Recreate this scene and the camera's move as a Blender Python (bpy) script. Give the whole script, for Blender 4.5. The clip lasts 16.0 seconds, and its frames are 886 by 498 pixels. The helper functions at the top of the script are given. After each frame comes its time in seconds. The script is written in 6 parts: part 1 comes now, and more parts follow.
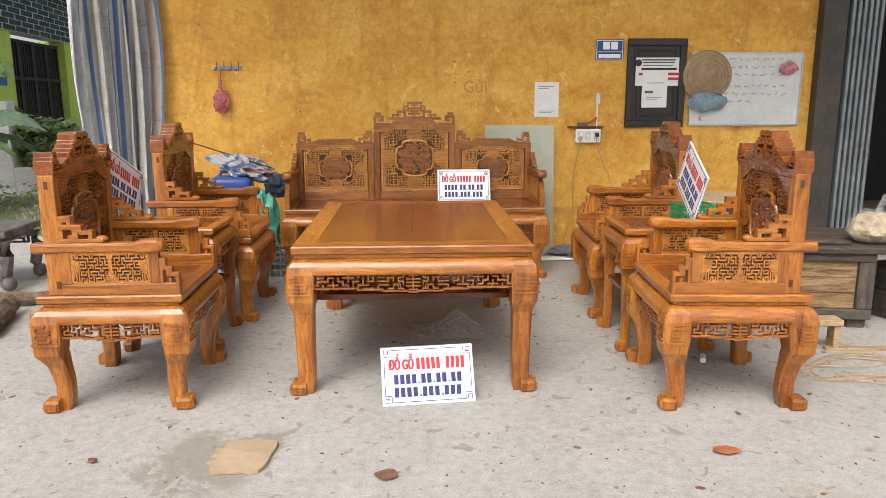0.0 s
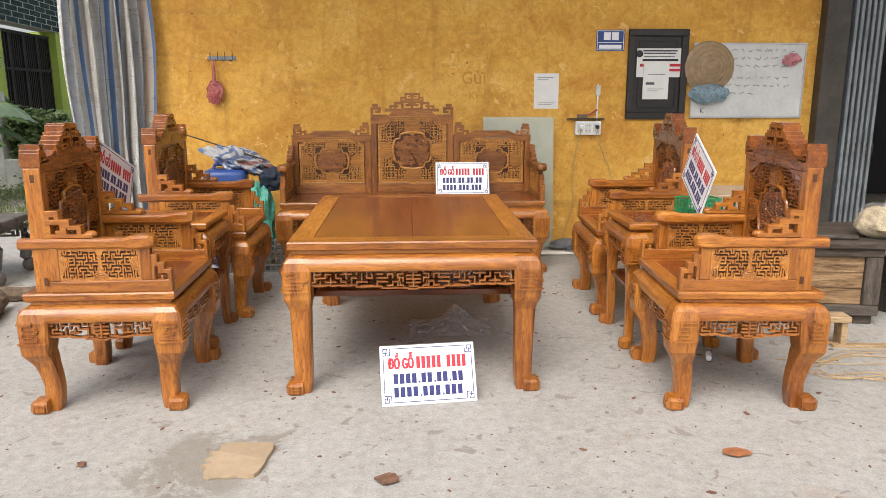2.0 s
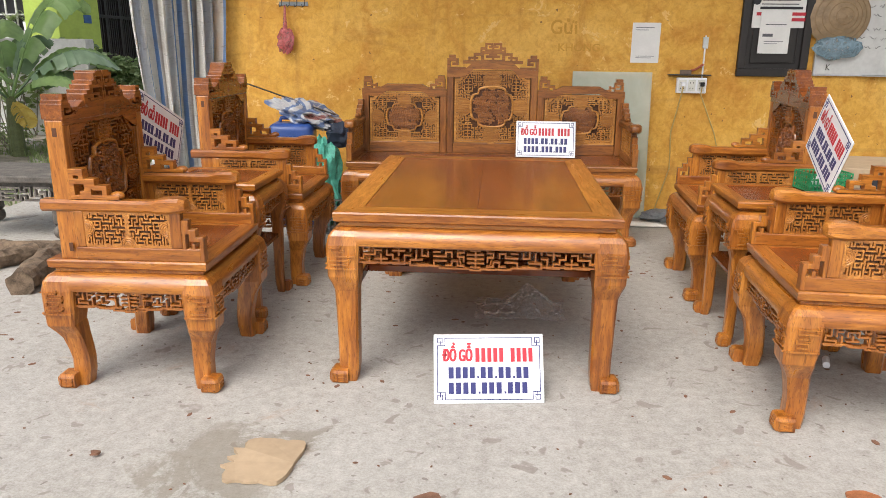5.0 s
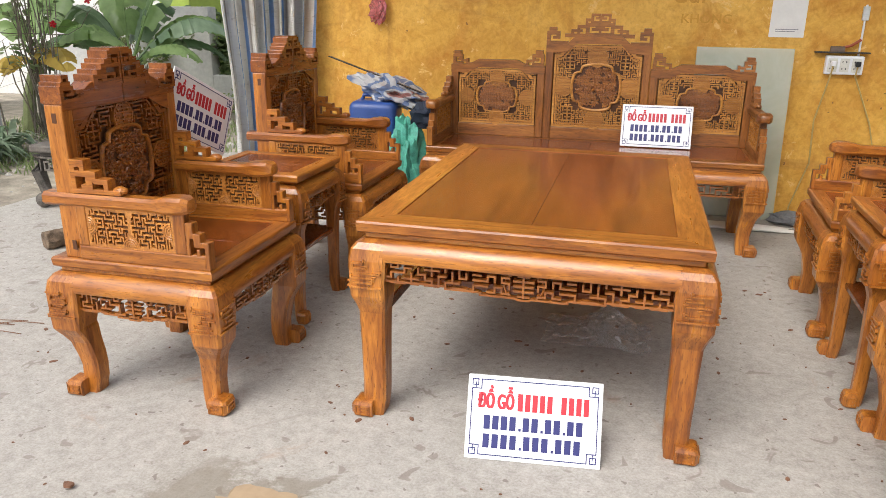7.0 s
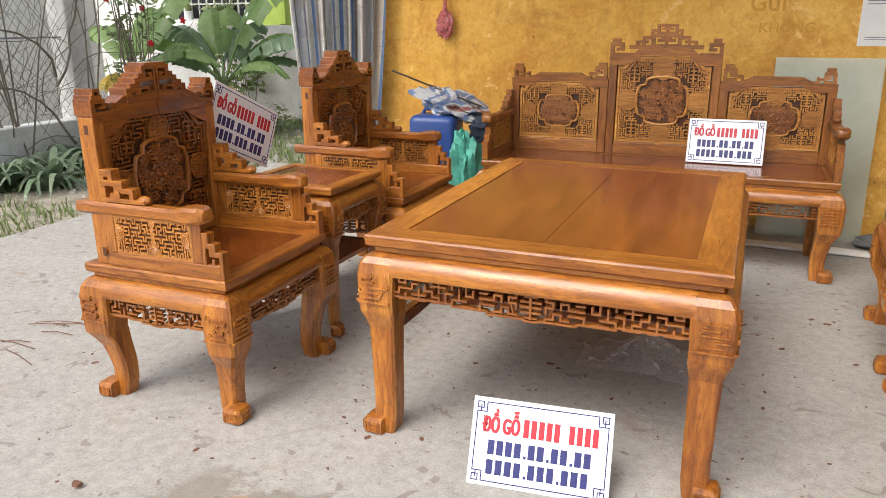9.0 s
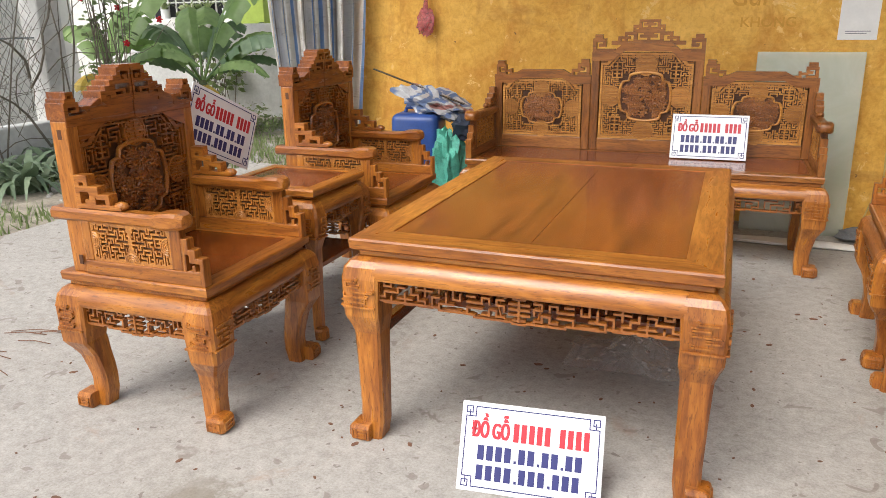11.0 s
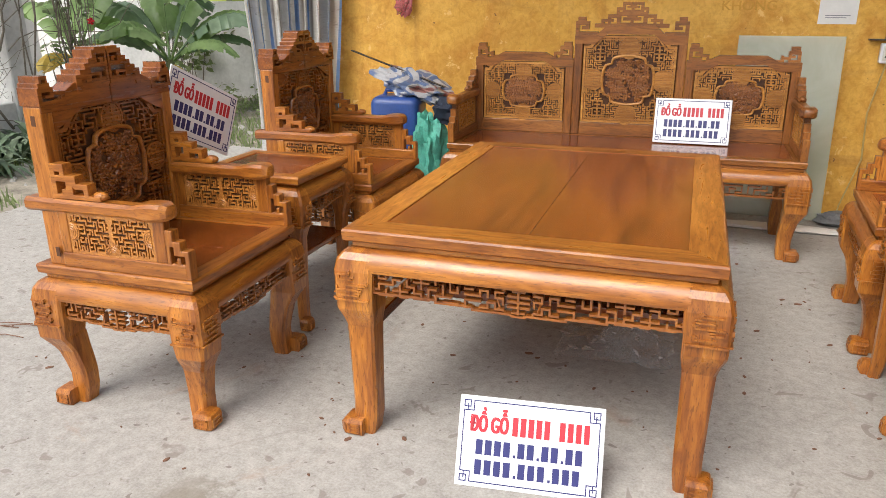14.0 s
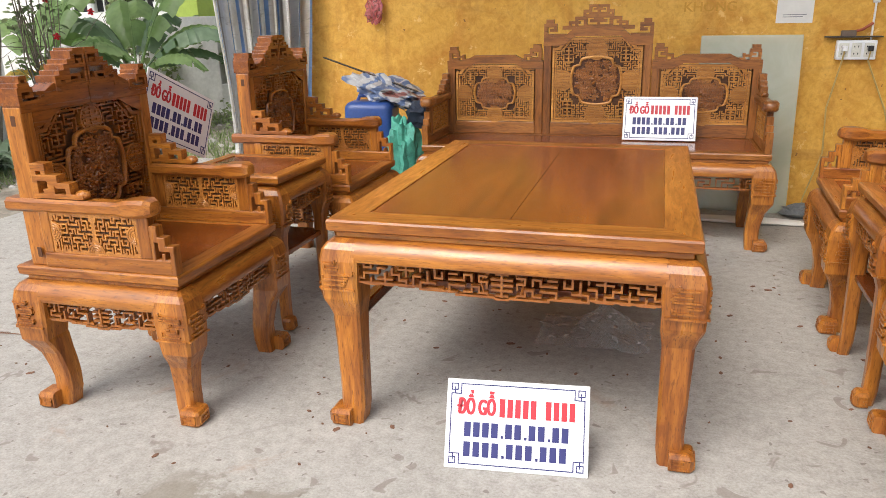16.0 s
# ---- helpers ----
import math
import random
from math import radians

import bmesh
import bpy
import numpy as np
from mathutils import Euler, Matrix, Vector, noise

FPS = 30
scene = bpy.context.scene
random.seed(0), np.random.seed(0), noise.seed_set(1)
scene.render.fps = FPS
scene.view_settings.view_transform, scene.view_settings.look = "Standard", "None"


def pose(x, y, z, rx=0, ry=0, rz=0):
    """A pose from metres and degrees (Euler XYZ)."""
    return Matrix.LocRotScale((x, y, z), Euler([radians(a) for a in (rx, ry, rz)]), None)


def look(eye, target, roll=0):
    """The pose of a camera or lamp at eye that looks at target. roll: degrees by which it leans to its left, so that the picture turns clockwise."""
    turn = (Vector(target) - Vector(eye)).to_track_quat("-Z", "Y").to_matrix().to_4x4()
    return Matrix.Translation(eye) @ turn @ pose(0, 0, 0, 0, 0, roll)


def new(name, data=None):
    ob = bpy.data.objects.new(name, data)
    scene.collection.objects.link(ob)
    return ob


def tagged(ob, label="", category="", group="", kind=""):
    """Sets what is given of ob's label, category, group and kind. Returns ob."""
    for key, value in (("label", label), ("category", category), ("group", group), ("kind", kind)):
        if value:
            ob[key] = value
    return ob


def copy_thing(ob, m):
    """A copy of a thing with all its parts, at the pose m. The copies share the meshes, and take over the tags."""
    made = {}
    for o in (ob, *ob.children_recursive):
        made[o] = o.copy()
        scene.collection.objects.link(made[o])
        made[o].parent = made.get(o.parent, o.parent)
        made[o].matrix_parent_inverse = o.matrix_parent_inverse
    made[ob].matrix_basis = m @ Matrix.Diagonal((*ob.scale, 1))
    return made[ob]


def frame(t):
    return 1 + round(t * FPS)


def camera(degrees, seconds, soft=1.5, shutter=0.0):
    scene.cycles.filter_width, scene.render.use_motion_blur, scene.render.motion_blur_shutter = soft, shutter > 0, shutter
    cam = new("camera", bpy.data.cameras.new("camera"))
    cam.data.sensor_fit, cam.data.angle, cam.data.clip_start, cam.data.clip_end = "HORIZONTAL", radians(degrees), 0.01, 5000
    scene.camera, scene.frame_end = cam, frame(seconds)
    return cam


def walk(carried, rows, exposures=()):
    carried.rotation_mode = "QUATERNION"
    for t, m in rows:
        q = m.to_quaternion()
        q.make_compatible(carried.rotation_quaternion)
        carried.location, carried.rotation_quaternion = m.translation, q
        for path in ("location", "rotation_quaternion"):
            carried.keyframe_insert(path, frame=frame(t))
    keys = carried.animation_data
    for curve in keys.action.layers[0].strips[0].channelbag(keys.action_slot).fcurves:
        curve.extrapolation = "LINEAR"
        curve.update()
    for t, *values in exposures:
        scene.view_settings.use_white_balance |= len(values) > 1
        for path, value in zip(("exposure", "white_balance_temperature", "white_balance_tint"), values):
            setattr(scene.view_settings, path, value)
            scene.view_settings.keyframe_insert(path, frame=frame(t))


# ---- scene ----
cam = camera(62.3, 16.0, soft=0.75)
PATH = [
    (0, (0.096, -0.1, 1.255), (0.138, 1.86, 0.856), -0.1),
    (0.5, (0.123, -0.117, 1.258), (0.155, 1.844, 0.864), -0.3),
    (1, (0.139, -0.11, 1.257), (0.17, 1.851, 0.862), -0.3),
    (1.5, (0.117, -0.067, 1.257), (0.157, 1.891, 0.852), -0.2),
    (2, (0.073, -0.008, 1.251), (0.129, 1.947, 0.831), 0.0),
    (2.5, (0.058, 0.016, 1.257), (0.124, 1.965, 0.813), 0.2),
    (3, (0.04, 0.041, 1.25), (0.099, 1.985, 0.784), 0.1),
    (3.5, (0.002, 0.072, 1.238), (0.035, 2.011, 0.751), 0.2),
    (4, (0.02, 0.141, 1.23), (-0.001, 2.075, 0.723), 0.2),
    (4.5, (0.113, 0.279, 1.236), (0.019, 2.207, 0.714), 0.3),
    (5, (0.15, 0.422, 1.231), (-0.028, 2.339, 0.693), 0.6),
    (7.5, (0.398, 1.036, 1.261), (-0.192, 2.841, 0.634), 0.2),
    (8, (0.448, 1.082, 1.242), (-0.211, 2.872, 0.642), -0.2),
    (8.5, (0.528, 1.096, 1.246), (-0.196, 2.865, 0.657), -0.2),
    (9, (0.577, 1.101, 1.243), (-0.198, 2.85, 0.658), -0.3),
    (11.5, (0.533, 1.153, 1.249), (-0.171, 2.926, 0.65), -0.9),
    (12, (0.462, 1.167, 1.242), (-0.208, 2.952, 0.636), -1.0),
    (12.5, (0.389, 1.167, 1.238), (-0.247, 2.96, 0.62), -1.0),
    (13, (0.353, 1.168, 1.259), (-0.257, 2.962, 0.618), -0.5),
    (13.5, (0.385, 1.164, 1.257), (-0.235, 2.954, 0.615), -0.4),
    (14, (0.461, 1.163, 1.261), (-0.186, 2.942, 0.616), -0.3),
    (14.5, (0.546, 1.162, 1.23), (-0.144, 2.93, 0.6), -0.7),
    (15, (0.597, 1.162, 1.228), (-0.114, 2.924, 0.602), -1.0),
    (15.5, (0.585, 1.153, 1.218), (-0.102, 2.926, 0.598), -1.2),
    (16, (0.45, 1.09, 1.201), (-0.127, 2.906, 0.593), -1.2),
]
walk(cam, [(t, look(eye, target, roll)) for t, eye, target, roll in PATH])

# ---- world, sun, exposure ----
SUN_EL, SUN_ROT = 52.0, 200.0
world = bpy.data.worlds.new("sky")
scene.world = world
world.use_nodes = True
wn = world.node_tree
sky = wn.nodes.new("ShaderNodeTexSky")
sky.sky_type = "NISHITA"
sky.sun_disc = False
sky.sun_elevation, sky.sun_rotation = radians(SUN_EL), radians(SUN_ROT)
sky.dust_density, sky.air_density = 4.0, 1.0
desat = wn.nodes.new("ShaderNodeHueSaturation")
desat.inputs["Saturation"].default_value = 0.35
wn.links.new(sky.outputs[0], desat.inputs["Color"])
wn.links.new(desat.outputs[0], wn.nodes["Background"].inputs[0])
wn.nodes["Background"].inputs[1].default_value = 0.15
sun_data = bpy.data.lights.new("sun", "SUN")
sun_data.energy, sun_data.angle, sun_data.color = 1.2, radians(40), (1.0, 0.96, 0.9)
sun = new("sun", sun_data)
az = radians(SUN_ROT)
sun_from = Vector((math.sin(az) * math.cos(radians(SUN_EL)), math.cos(az) * math.cos(radians(SUN_EL)), math.sin(radians(SUN_EL))))
sun.matrix_world = look(sun_from * 30, (0, 0, 0))
scene.view_settings.exposure = 0.68

# ---- materials ----


def nodes_of(name):
    m = bpy.data.materials.new(name)
    m.use_nodes = True
    t = m.node_tree
    return m, t, t.nodes["Principled BSDF"]


def coords(t, scale=(1, 1, 1), kind="Object"):
    tc = t.nodes.new("ShaderNodeTexCoord")
    mp = t.nodes.new("ShaderNodeMapping")
    mp.inputs["Scale"].default_value = scale
    t.links.new(tc.outputs[kind], mp.inputs[0])
    return mp.outputs[0]


def noise_tex(t, vec, scale, detail=4.0, rough=0.55, distort=0.0):
    n = t.nodes.new("ShaderNodeTexNoise")
    n.inputs["Scale"].default_value, n.inputs["Detail"].default_value = scale, detail
    n.inputs["Roughness"].default_value, n.inputs["Distortion"].default_value = rough, distort
    t.links.new(vec, n.inputs["Vector"])
    return n.outputs["Fac"]


def ramp(t, fac, stops):
    r = t.nodes.new("ShaderNodeValToRGB")
    while len(r.color_ramp.elements) < len(stops):
        r.color_ramp.elements.new(0.5)
    for e, (p, c) in zip(r.color_ramp.elements, stops):
        e.position, e.color = p, (*c, 1) if len(c) == 3 else c
    t.links.new(fac, r.inputs[0])
    return r.outputs[0]


def mix(t, fac, a, b, mode="MIX"):
    m = t.nodes.new("ShaderNodeMix")
    m.data_type, m.blend_type = "RGBA", mode
    for sock, v in ((m.inputs[0], fac), (m.inputs[6], a), (m.inputs[7], b)):
        if isinstance(v, (int, float)):
            sock.default_value = v
        elif isinstance(v, tuple):
            sock.default_value = (*v, 1)
        else:
            t.links.new(v, sock)
    return m.outputs[2]


def relief(t, bsdf, height, strength=0.3, dist=0.01):
    b = t.nodes.new("ShaderNodeBump")
    b.inputs["Strength"].default_value, b.inputs["Distance"].default_value = strength, dist
    t.links.new(height, b.inputs["Height"])
    t.links.new(b.outputs[0], bsdf.inputs["Normal"])


def plain(name, col, rough=0.6, metal=0.0, vary=0.15, scale=12.0, bump=0.15):
    m, t, b = nodes_of(name)
    v = coords(t)
    f = noise_tex(t, v, scale, 6)
    f2 = noise_tex(t, v, scale * 9, 3)
    lo = tuple(c * (1 - vary * 1.6) for c in col)
    hi = tuple(min(1, c * (1 + vary)) for c in col)
    c = ramp(t, f, ((0.3, lo), (0.7, hi)))
    c = mix(t, 0.25, c, ramp(t, f2, ((0.35, lo), (0.65, hi))))
    t.links.new(c, b.inputs["Base Color"])
    b.inputs["Roughness"].default_value, b.inputs["Metallic"].default_value = rough, metal
    if bump:
        relief(t, b, f2, bump, 0.004)
    return m


def wood(name, axis, dark, mid, light, rough=0.3, coat=0.35, fine=1.0):
    """Varnished timber whose grain runs along the axis."""
    m, t, b = nodes_of(name)
    long, wide = 1.1, 9.0
    sc = {"x": (long, wide, wide), "y": (wide, long, wide), "z": (wide, wide, long)}[axis]
    info = t.nodes.new("ShaderNodeObjectInfo")
    tc = t.nodes.new("ShaderNodeTexCoord")
    off = t.nodes.new("ShaderNodeVectorMath")
    off.operation = "MULTIPLY_ADD"
    t.links.new(info.outputs["Random"], off.inputs[0])
    off.inputs[1].default_value = (7.3, 5.1, 3.7)
    t.links.new(tc.outputs["Object"], off.inputs[2])
    mp = t.nodes.new("ShaderNodeMapping")
    mp.inputs["Scale"].default_value = sc
    t.links.new(off.outputs[0], mp.inputs[0])
    vec = mp.outputs[0]
    broad = noise_tex(t, vec, 0.9, 3, 0.5, 1.2)
    grain = noise_tex(t, vec, 5.5 * fine, 5, 0.6, 0.8)
    pores = noise_tex(t, vec, 26.0 * fine, 2, 0.6)
    c = ramp(t, broad, ((0.33, dark), (0.5, mid), (0.68, light)))
    c = mix(t, 0.55, c, ramp(t, grain, ((0.36, dark), (0.52, mid), (0.66, light))))
    c = mix(t, ramp(t, pores, ((0.32, (0.55 * fine,) * 3), (0.44, (0, 0, 0)))), c, tuple(x * 0.45 for x in dark))
    streak = ramp(t, noise_tex(t, vec, 1.6, 2, 0.5, 2.5), ((0.66, (0, 0, 0)), (0.78, (0.6, 0.6, 0.6))))
    c = mix(t, streak, c, tuple(x * 0.4 for x in dark))
    tone = ramp(t, info.outputs["Random"], ((0.0, (0.78, 0.74, 0.7)), (0.5, (1.0, 1.0, 1.0)), (1.0, (1.12, 1.16, 1.2))))
    c = mix(t, 1.0, c, tone, "MULTIPLY")
    t.links.new(c, b.inputs["Base Color"])
    r = ramp(t, grain, ((0.3, (rough * 1.35,) * 3), (0.7, (rough * 0.85,) * 3)))
    t.links.new(r, b.inputs["Roughness"])
    b.inputs["Coat Weight"].default_value, b.inputs["Coat Roughness"].default_value = coat, 0.12
    relief(t, b, pores, 0.08, 0.002)
    return m


D1, M1, L1 = (0.165, 0.043, 0.007), (0.375, 0.124, 0.017), (0.56, 0.225, 0.038)
WX, WY, WZ = (wood("varnished_wood_" + a, a, D1, M1, L1) for a in "xyz")
DD, DM, DL = (0.12, 0.027, 0.005), (0.24, 0.062, 0.009), (0.35, 0.105, 0.016)
DD, DM, DL = [(0.8 * r, 0.65 * g, 0.68 * b) for r, g, b in (DD, DM, DL)]
PX, PY, PZ = (wood("red_brown_panel_" + a, a, DD, DM, DL, 0.2, 0.5, 0.45) for a in "xyz")
CARVE = wood("carved_light_wood", "x", (0.24, 0.08, 0.016), (0.43, 0.165, 0.03), (0.57, 0.25, 0.055), 0.32, 0.3)
CARVED = wood("carved_dark_wood", "x", (0.12, 0.032, 0.007), (0.25, 0.073, 0.012), (0.36, 0.12, 0.022), 0.26, 0.45)
APRON = wood("apron_carving_wood", "x", (0.15, 0.043, 0.009), (0.31, 0.1, 0.017), (0.43, 0.16, 0.03), 0.27, 0.4)
SBX, SBY, SBZ = (wood("sofa_brown_" + a, a, (0.125, 0.039, 0.008), (0.27, 0.092, 0.016), (0.39, 0.15, 0.03), 0.34, 0.25) for a in "xyz")
CRX = wood("crest_red_brown", "x", (0.10, 0.024, 0.005), (0.22, 0.06, 0.010), (0.33, 0.105, 0.018), 0.22, 0.55)
SCARVE = wood("sofa_carving_wood", "x", (0.26, 0.095, 0.018), (0.48, 0.205, 0.038), (0.62, 0.31, 0.075), 0.42, 0.1)
# end grain of the tenons; also painted shade between carved blossoms
TENON_GAP = plain("tenon_end_and_gap_shade", (0.09, 0.03, 0.01), 0.5)

# ---- mesh helpers ----


def part(name, bm, material, parent=None, label="", smooth=False):
    me = bpy.data.meshes.new(name)
    bmesh.ops.recalc_face_normals(bm, faces=bm.faces)
    if smooth:
        for f in bm.faces:
            f.smooth = True
    bm.to_mesh(me)
    bm.free()
    me.materials.append(material)
    ob = new(name, me)
    if smooth:
        me.set_sharp_from_angle(angle=radians(29))
    if parent:
        ob.parent = parent
    if label:
        ob["label"] = label
    return ob


def thing(name, label, category, at=None, group="", kind=""):
    e = new(name)
    e.empty_display_size = 0.1
    if at is not None:
        e.matrix_world = at
    return tagged(e, label, category, group, kind)


def boxy(bm, x0, x1, y0, y1, z0, z1, bev=0.0, seg=1):
    vs = bmesh.ops.create_cube(bm, size=1, matrix=Matrix.LocRotScale(((x0 + x1) / 2, (y0 + y1) / 2, (z0 + z1) / 2), None, (abs(x1 - x0), abs(y1 - y0), abs(z1 - z0))))["verts"]
    if bev:
        es = list({e for v in vs for e in v.link_edges})
        bmesh.ops.bevel(bm, geom=es, offset=bev, segments=seg, profile=0.5, affect="EDGES")
    return vs


def bar(bm, c, size, m=None):
    mm = Matrix.LocRotScale(c, None, size)
    return bmesh.ops.create_cube(bm, size=1, matrix=m @ mm if m else mm)["verts"]


def block(x0, x1, y0, y1, z0, z1, bev=0.004, seg=2):
    bm = bmesh.new()
    boxy(bm, x0, x1, y0, y1, z0, z1, bev, seg)
    return bm


def loft(bm, rings, cap=True):
    """Skins closed rings of equal length, one after another."""
    vr = [[bm.verts.new(p) for p in r] for r in rings]
    n = len(vr[0])
    for a, b in zip(vr, vr[1:]):
        for i in range(n):
            bm.faces.new((a[i], a[(i + 1) % n], b[(i + 1) % n], b[i]))
    if cap:
        bm.faces.new(vr[0][::-1])
        bm.faces.new(vr[-1])


def prism(bm, poly, d0, d1, m=None):
    """A flat outline (u, w) thickened from d0 to d1: u along x, w along z, depth along y."""
    a = [bm.verts.new((m @ Vector((u, d0, w))) if m else (u, d0, w)) for u, w in poly]
    b = [bm.verts.new((m @ Vector((u, d1, w))) if m else (u, d1, w)) for u, w in poly]
    n = len(poly)
    bm.faces.new(a)
    bm.faces.new(b[::-1])
    for i in range(n):
        bm.faces.new((a[i], b[i], b[(i + 1) % n], a[(i + 1) % n]))


def tube(bm, pts, r, n=8, taper=None):
    pts = [Vector(p) for p in pts]
    rings = []
    for i, p in enumerate(pts):
        d = (pts[min(i + 1, len(pts) - 1)] - pts[max(i - 1, 0)]).normalized()
        q = d.to_track_quat("Z", "Y")
        rr = r if taper is None else r * (1 + (taper - 1) * i / (len(pts) - 1))
        rings.append([p + q @ Vector((rr * math.cos(2 * math.pi * k / n), rr * math.sin(2 * math.pi * k / n), 0)) for k in range(n)])
    loft(bm, rings)


def disc(bm, u, w, r, d0, d1, n=20, m=None):
    prism(bm, [(u + r * math.cos(2 * math.pi * k / n), w + r * math.sin(2 * math.pi * k / n)) for k in range(n)], d0, d1, m)


def union(bm, rects, d0, d1, m=None, bev=0.0, seg=1):
    """One solid from overlapping upright rectangles (u0, u1, w0, w1), thickened from d0 to d1."""
    us = sorted({round(v, 4) for r in rects for v in r[:2]})
    ws = sorted({round(v, 4) for r in rects for v in r[2:]})
    iu, iw = {v: k for k, v in enumerate(us)}, {v: k for k, v in enumerate(ws)}
    full = np.zeros((len(us) + 1, len(ws) + 1), bool)
    for a, b, c, e in rects:
        full[iu[round(a, 4)]:iu[round(b, 4)], iw[round(c, 4)]:iw[round(e, 4)]] = True
    made = {}

    def vert(i, j, d):
        key = (i, j, d)
        if key not in made:
            p = Vector((us[i], (d0, d1)[d], ws[j]))
            made[key] = bm.verts.new(m @ p if m else p)
        return made[key]
    faces = []
    for i in range(len(us) - 1):
        for j in range(len(ws) - 1):
            if not full[i, j]:
                continue
            faces.append(bm.faces.new((vert(i, j, 0), vert(i + 1, j, 0), vert(i + 1, j + 1, 0), vert(i, j + 1, 0))))
            faces.append(bm.faces.new((vert(i, j, 1), vert(i, j + 1, 1), vert(i + 1, j + 1, 1), vert(i + 1, j, 1))))
            for (p, q), nb in ((((i, j), (i, j + 1)), (i - 1, j)), (((i + 1, j + 1), (i + 1, j)), (i + 1, j)), (((i + 1, j), (i, j)), (i, j - 1)), (((i, j + 1), (i + 1, j + 1)), (i, j + 1))):
                if not full[nb]:
                    faces.append(bm.faces.new((vert(*p, 0), vert(*q, 0), vert(*q, 1), vert(*p, 1))))
    if bev:
        bmesh.ops.recalc_face_normals(bm, faces=faces)
        edges = [e for e in {e for f in faces for e in f.edges} if len(e.link_faces) == 2 and e.calc_face_angle() > 0.6]
        bmesh.ops.bevel(bm, geom=edges, offset=bev, segments=seg, profile=0.5, affect="EDGES", clamp_overlap=True)


def hook(u, w, s, side=1):
    """The rectangles of a square scroll of size s with an open eye, its tail towards side."""
    t = 0.27
    out = []
    for a, b, c, d in ((0, 1, 0, t), (0, t, 0, 1), (0, 1, 1 - t, 1), (1 - t, 1, 0.42, 1), (0.45, 1, 0.42, 0.42 + t * 0.8)):
        if side < 0:
            a, b = 1 - b, 1 - a
        out.append((u + s * a, u + s * b, w + s * c, w + s * d))
    return out


def key_fret(bm, u0, u1, w0, w1, nu, nw, d0, d1, thick, seed, m=None, skip=None, mirror=True, keep=1.0, extra=()):
    """Key-fret lattice: a branching line of bars on a grid, mirrored about the middle."""
    rnd = random.Random(seed)
    du, dw = (u1 - u0) / nu, (w1 - w0) / nw
    half = nu // 2 if mirror else nu
    seen, bars, stack = {(0, 0)}, set(), [(0, 0)]
    while stack:
        i, j = stack[-1]
        steps = [(i + a, j + b) for a, b in ((1, 0), (-1, 0), (0, 1), (0, -1)) if 0 <= i + a <= half and 0 <= j + b <= nw and (i + a, j + b) not in seen]
        if not steps:
            stack.pop()
            continue
        nxt = rnd.choice(steps)
        seen.add(nxt)
        bars.add(((i, j), nxt))
        stack.append(nxt)
    rects = []
    t = thick / 2
    for (i, j), (k, l) in sorted(bars):
        if rnd.random() > keep:
            continue
        for s in ((0, 1) if mirror else (0,)):
            ua, ub = sorted((u0 + i * du, u0 + k * du) if not s else (u1 - i * du, u1 - k * du))
            wa, wb = sorted((w0 + j * dw, w0 + l * dw))
            if skip and skip((ua + ub) / 2, (wa + wb) / 2):
                continue
            rects.append((ua - t, ub + t, wa - t, wb + t))
    union(bm, rects + list(extra), d0, d1, m)


def quatrefoil(cu, cw, ru, rw, n=64):
    """A rounded square with a small cusp at each corner."""
    out = []
    for k in range(n):
        a = 2 * math.pi * k / n
        c, s = math.cos(a), math.sin(a)
        sq = 1.0 / (abs(c) ** 5 + abs(s) ** 5) ** 0.2
        off = (a % (math.pi / 2)) - math.pi / 4
        r = sq * (1 - 0.17 * math.exp(-(off / 0.13) ** 2)) * (1 + 0.05 * math.cos(4 * a))
        out.append((cu + ru * r * c, cw + rw * r * s))
    return out


def ring_frame(bm, outer, inner, d0, d1, m=None):
    n = len(outer)
    vs = []
    for poly, d in ((outer, d0), (inner, d0), (inner, d1), (outer, d1)):
        vs.append([bm.verts.new((m @ Vector((u, d, w))) if m else (u, d, w)) for u, w in poly])
    for a, b in zip(vs, vs[1:] + vs[:1]):
        for i in range(n):
            bm.faces.new((a[i], a[(i + 1) % n], b[(i + 1) % n], b[i]))


def blossoms(bm, cu, cw, ru, rw, d, seed, count=26, size=0.02, m=None, keep=None):
    """Carved flowers and leaves filling an oval, with a large bloom in the middle."""
    rnd = random.Random(seed)
    spots = [(0.0, 0.0, 1.9)]
    while len(spots) < count:
        x, z = rnd.uniform(-1, 1), rnd.uniform(-1, 1)
        if keep is None or keep(x, z):
            spots.append((x, z, 0.7 + 0.7 * rnd.random()))
    for x, z, k in spots:
        s = size * k
        petals = 5 if k > 0.9 else 3
        c = Vector((cu + x * ru, d, cw + z * rw))
        turn = rnd.random() * 6.28
        for p in range(petals):
            a = turn + 2 * math.pi * p / petals
            pos = c + Vector((s * 0.62 * math.cos(a), 0, s * 0.62 * math.sin(a)))
            mm = Matrix.Translation(pos) @ Matrix.Rotation(-a, 4, "Y") @ Matrix.Diagonal((s * 0.55, s * 0.5, s * 0.34, 1))
            bmesh.ops.create_icosphere(bm, subdivisions=1, radius=1, matrix=m @ mm if m else mm)
        mm = Matrix.Translation(c + Vector((0, -s * 0.25, 0))) @ Matrix.Diagonal((s * 0.3, s * 0.4, s * 0.3, 1))
        bmesh.ops.create_icosphere(bm, subdivisions=1, radius=1, matrix=m @ mm if m else mm)


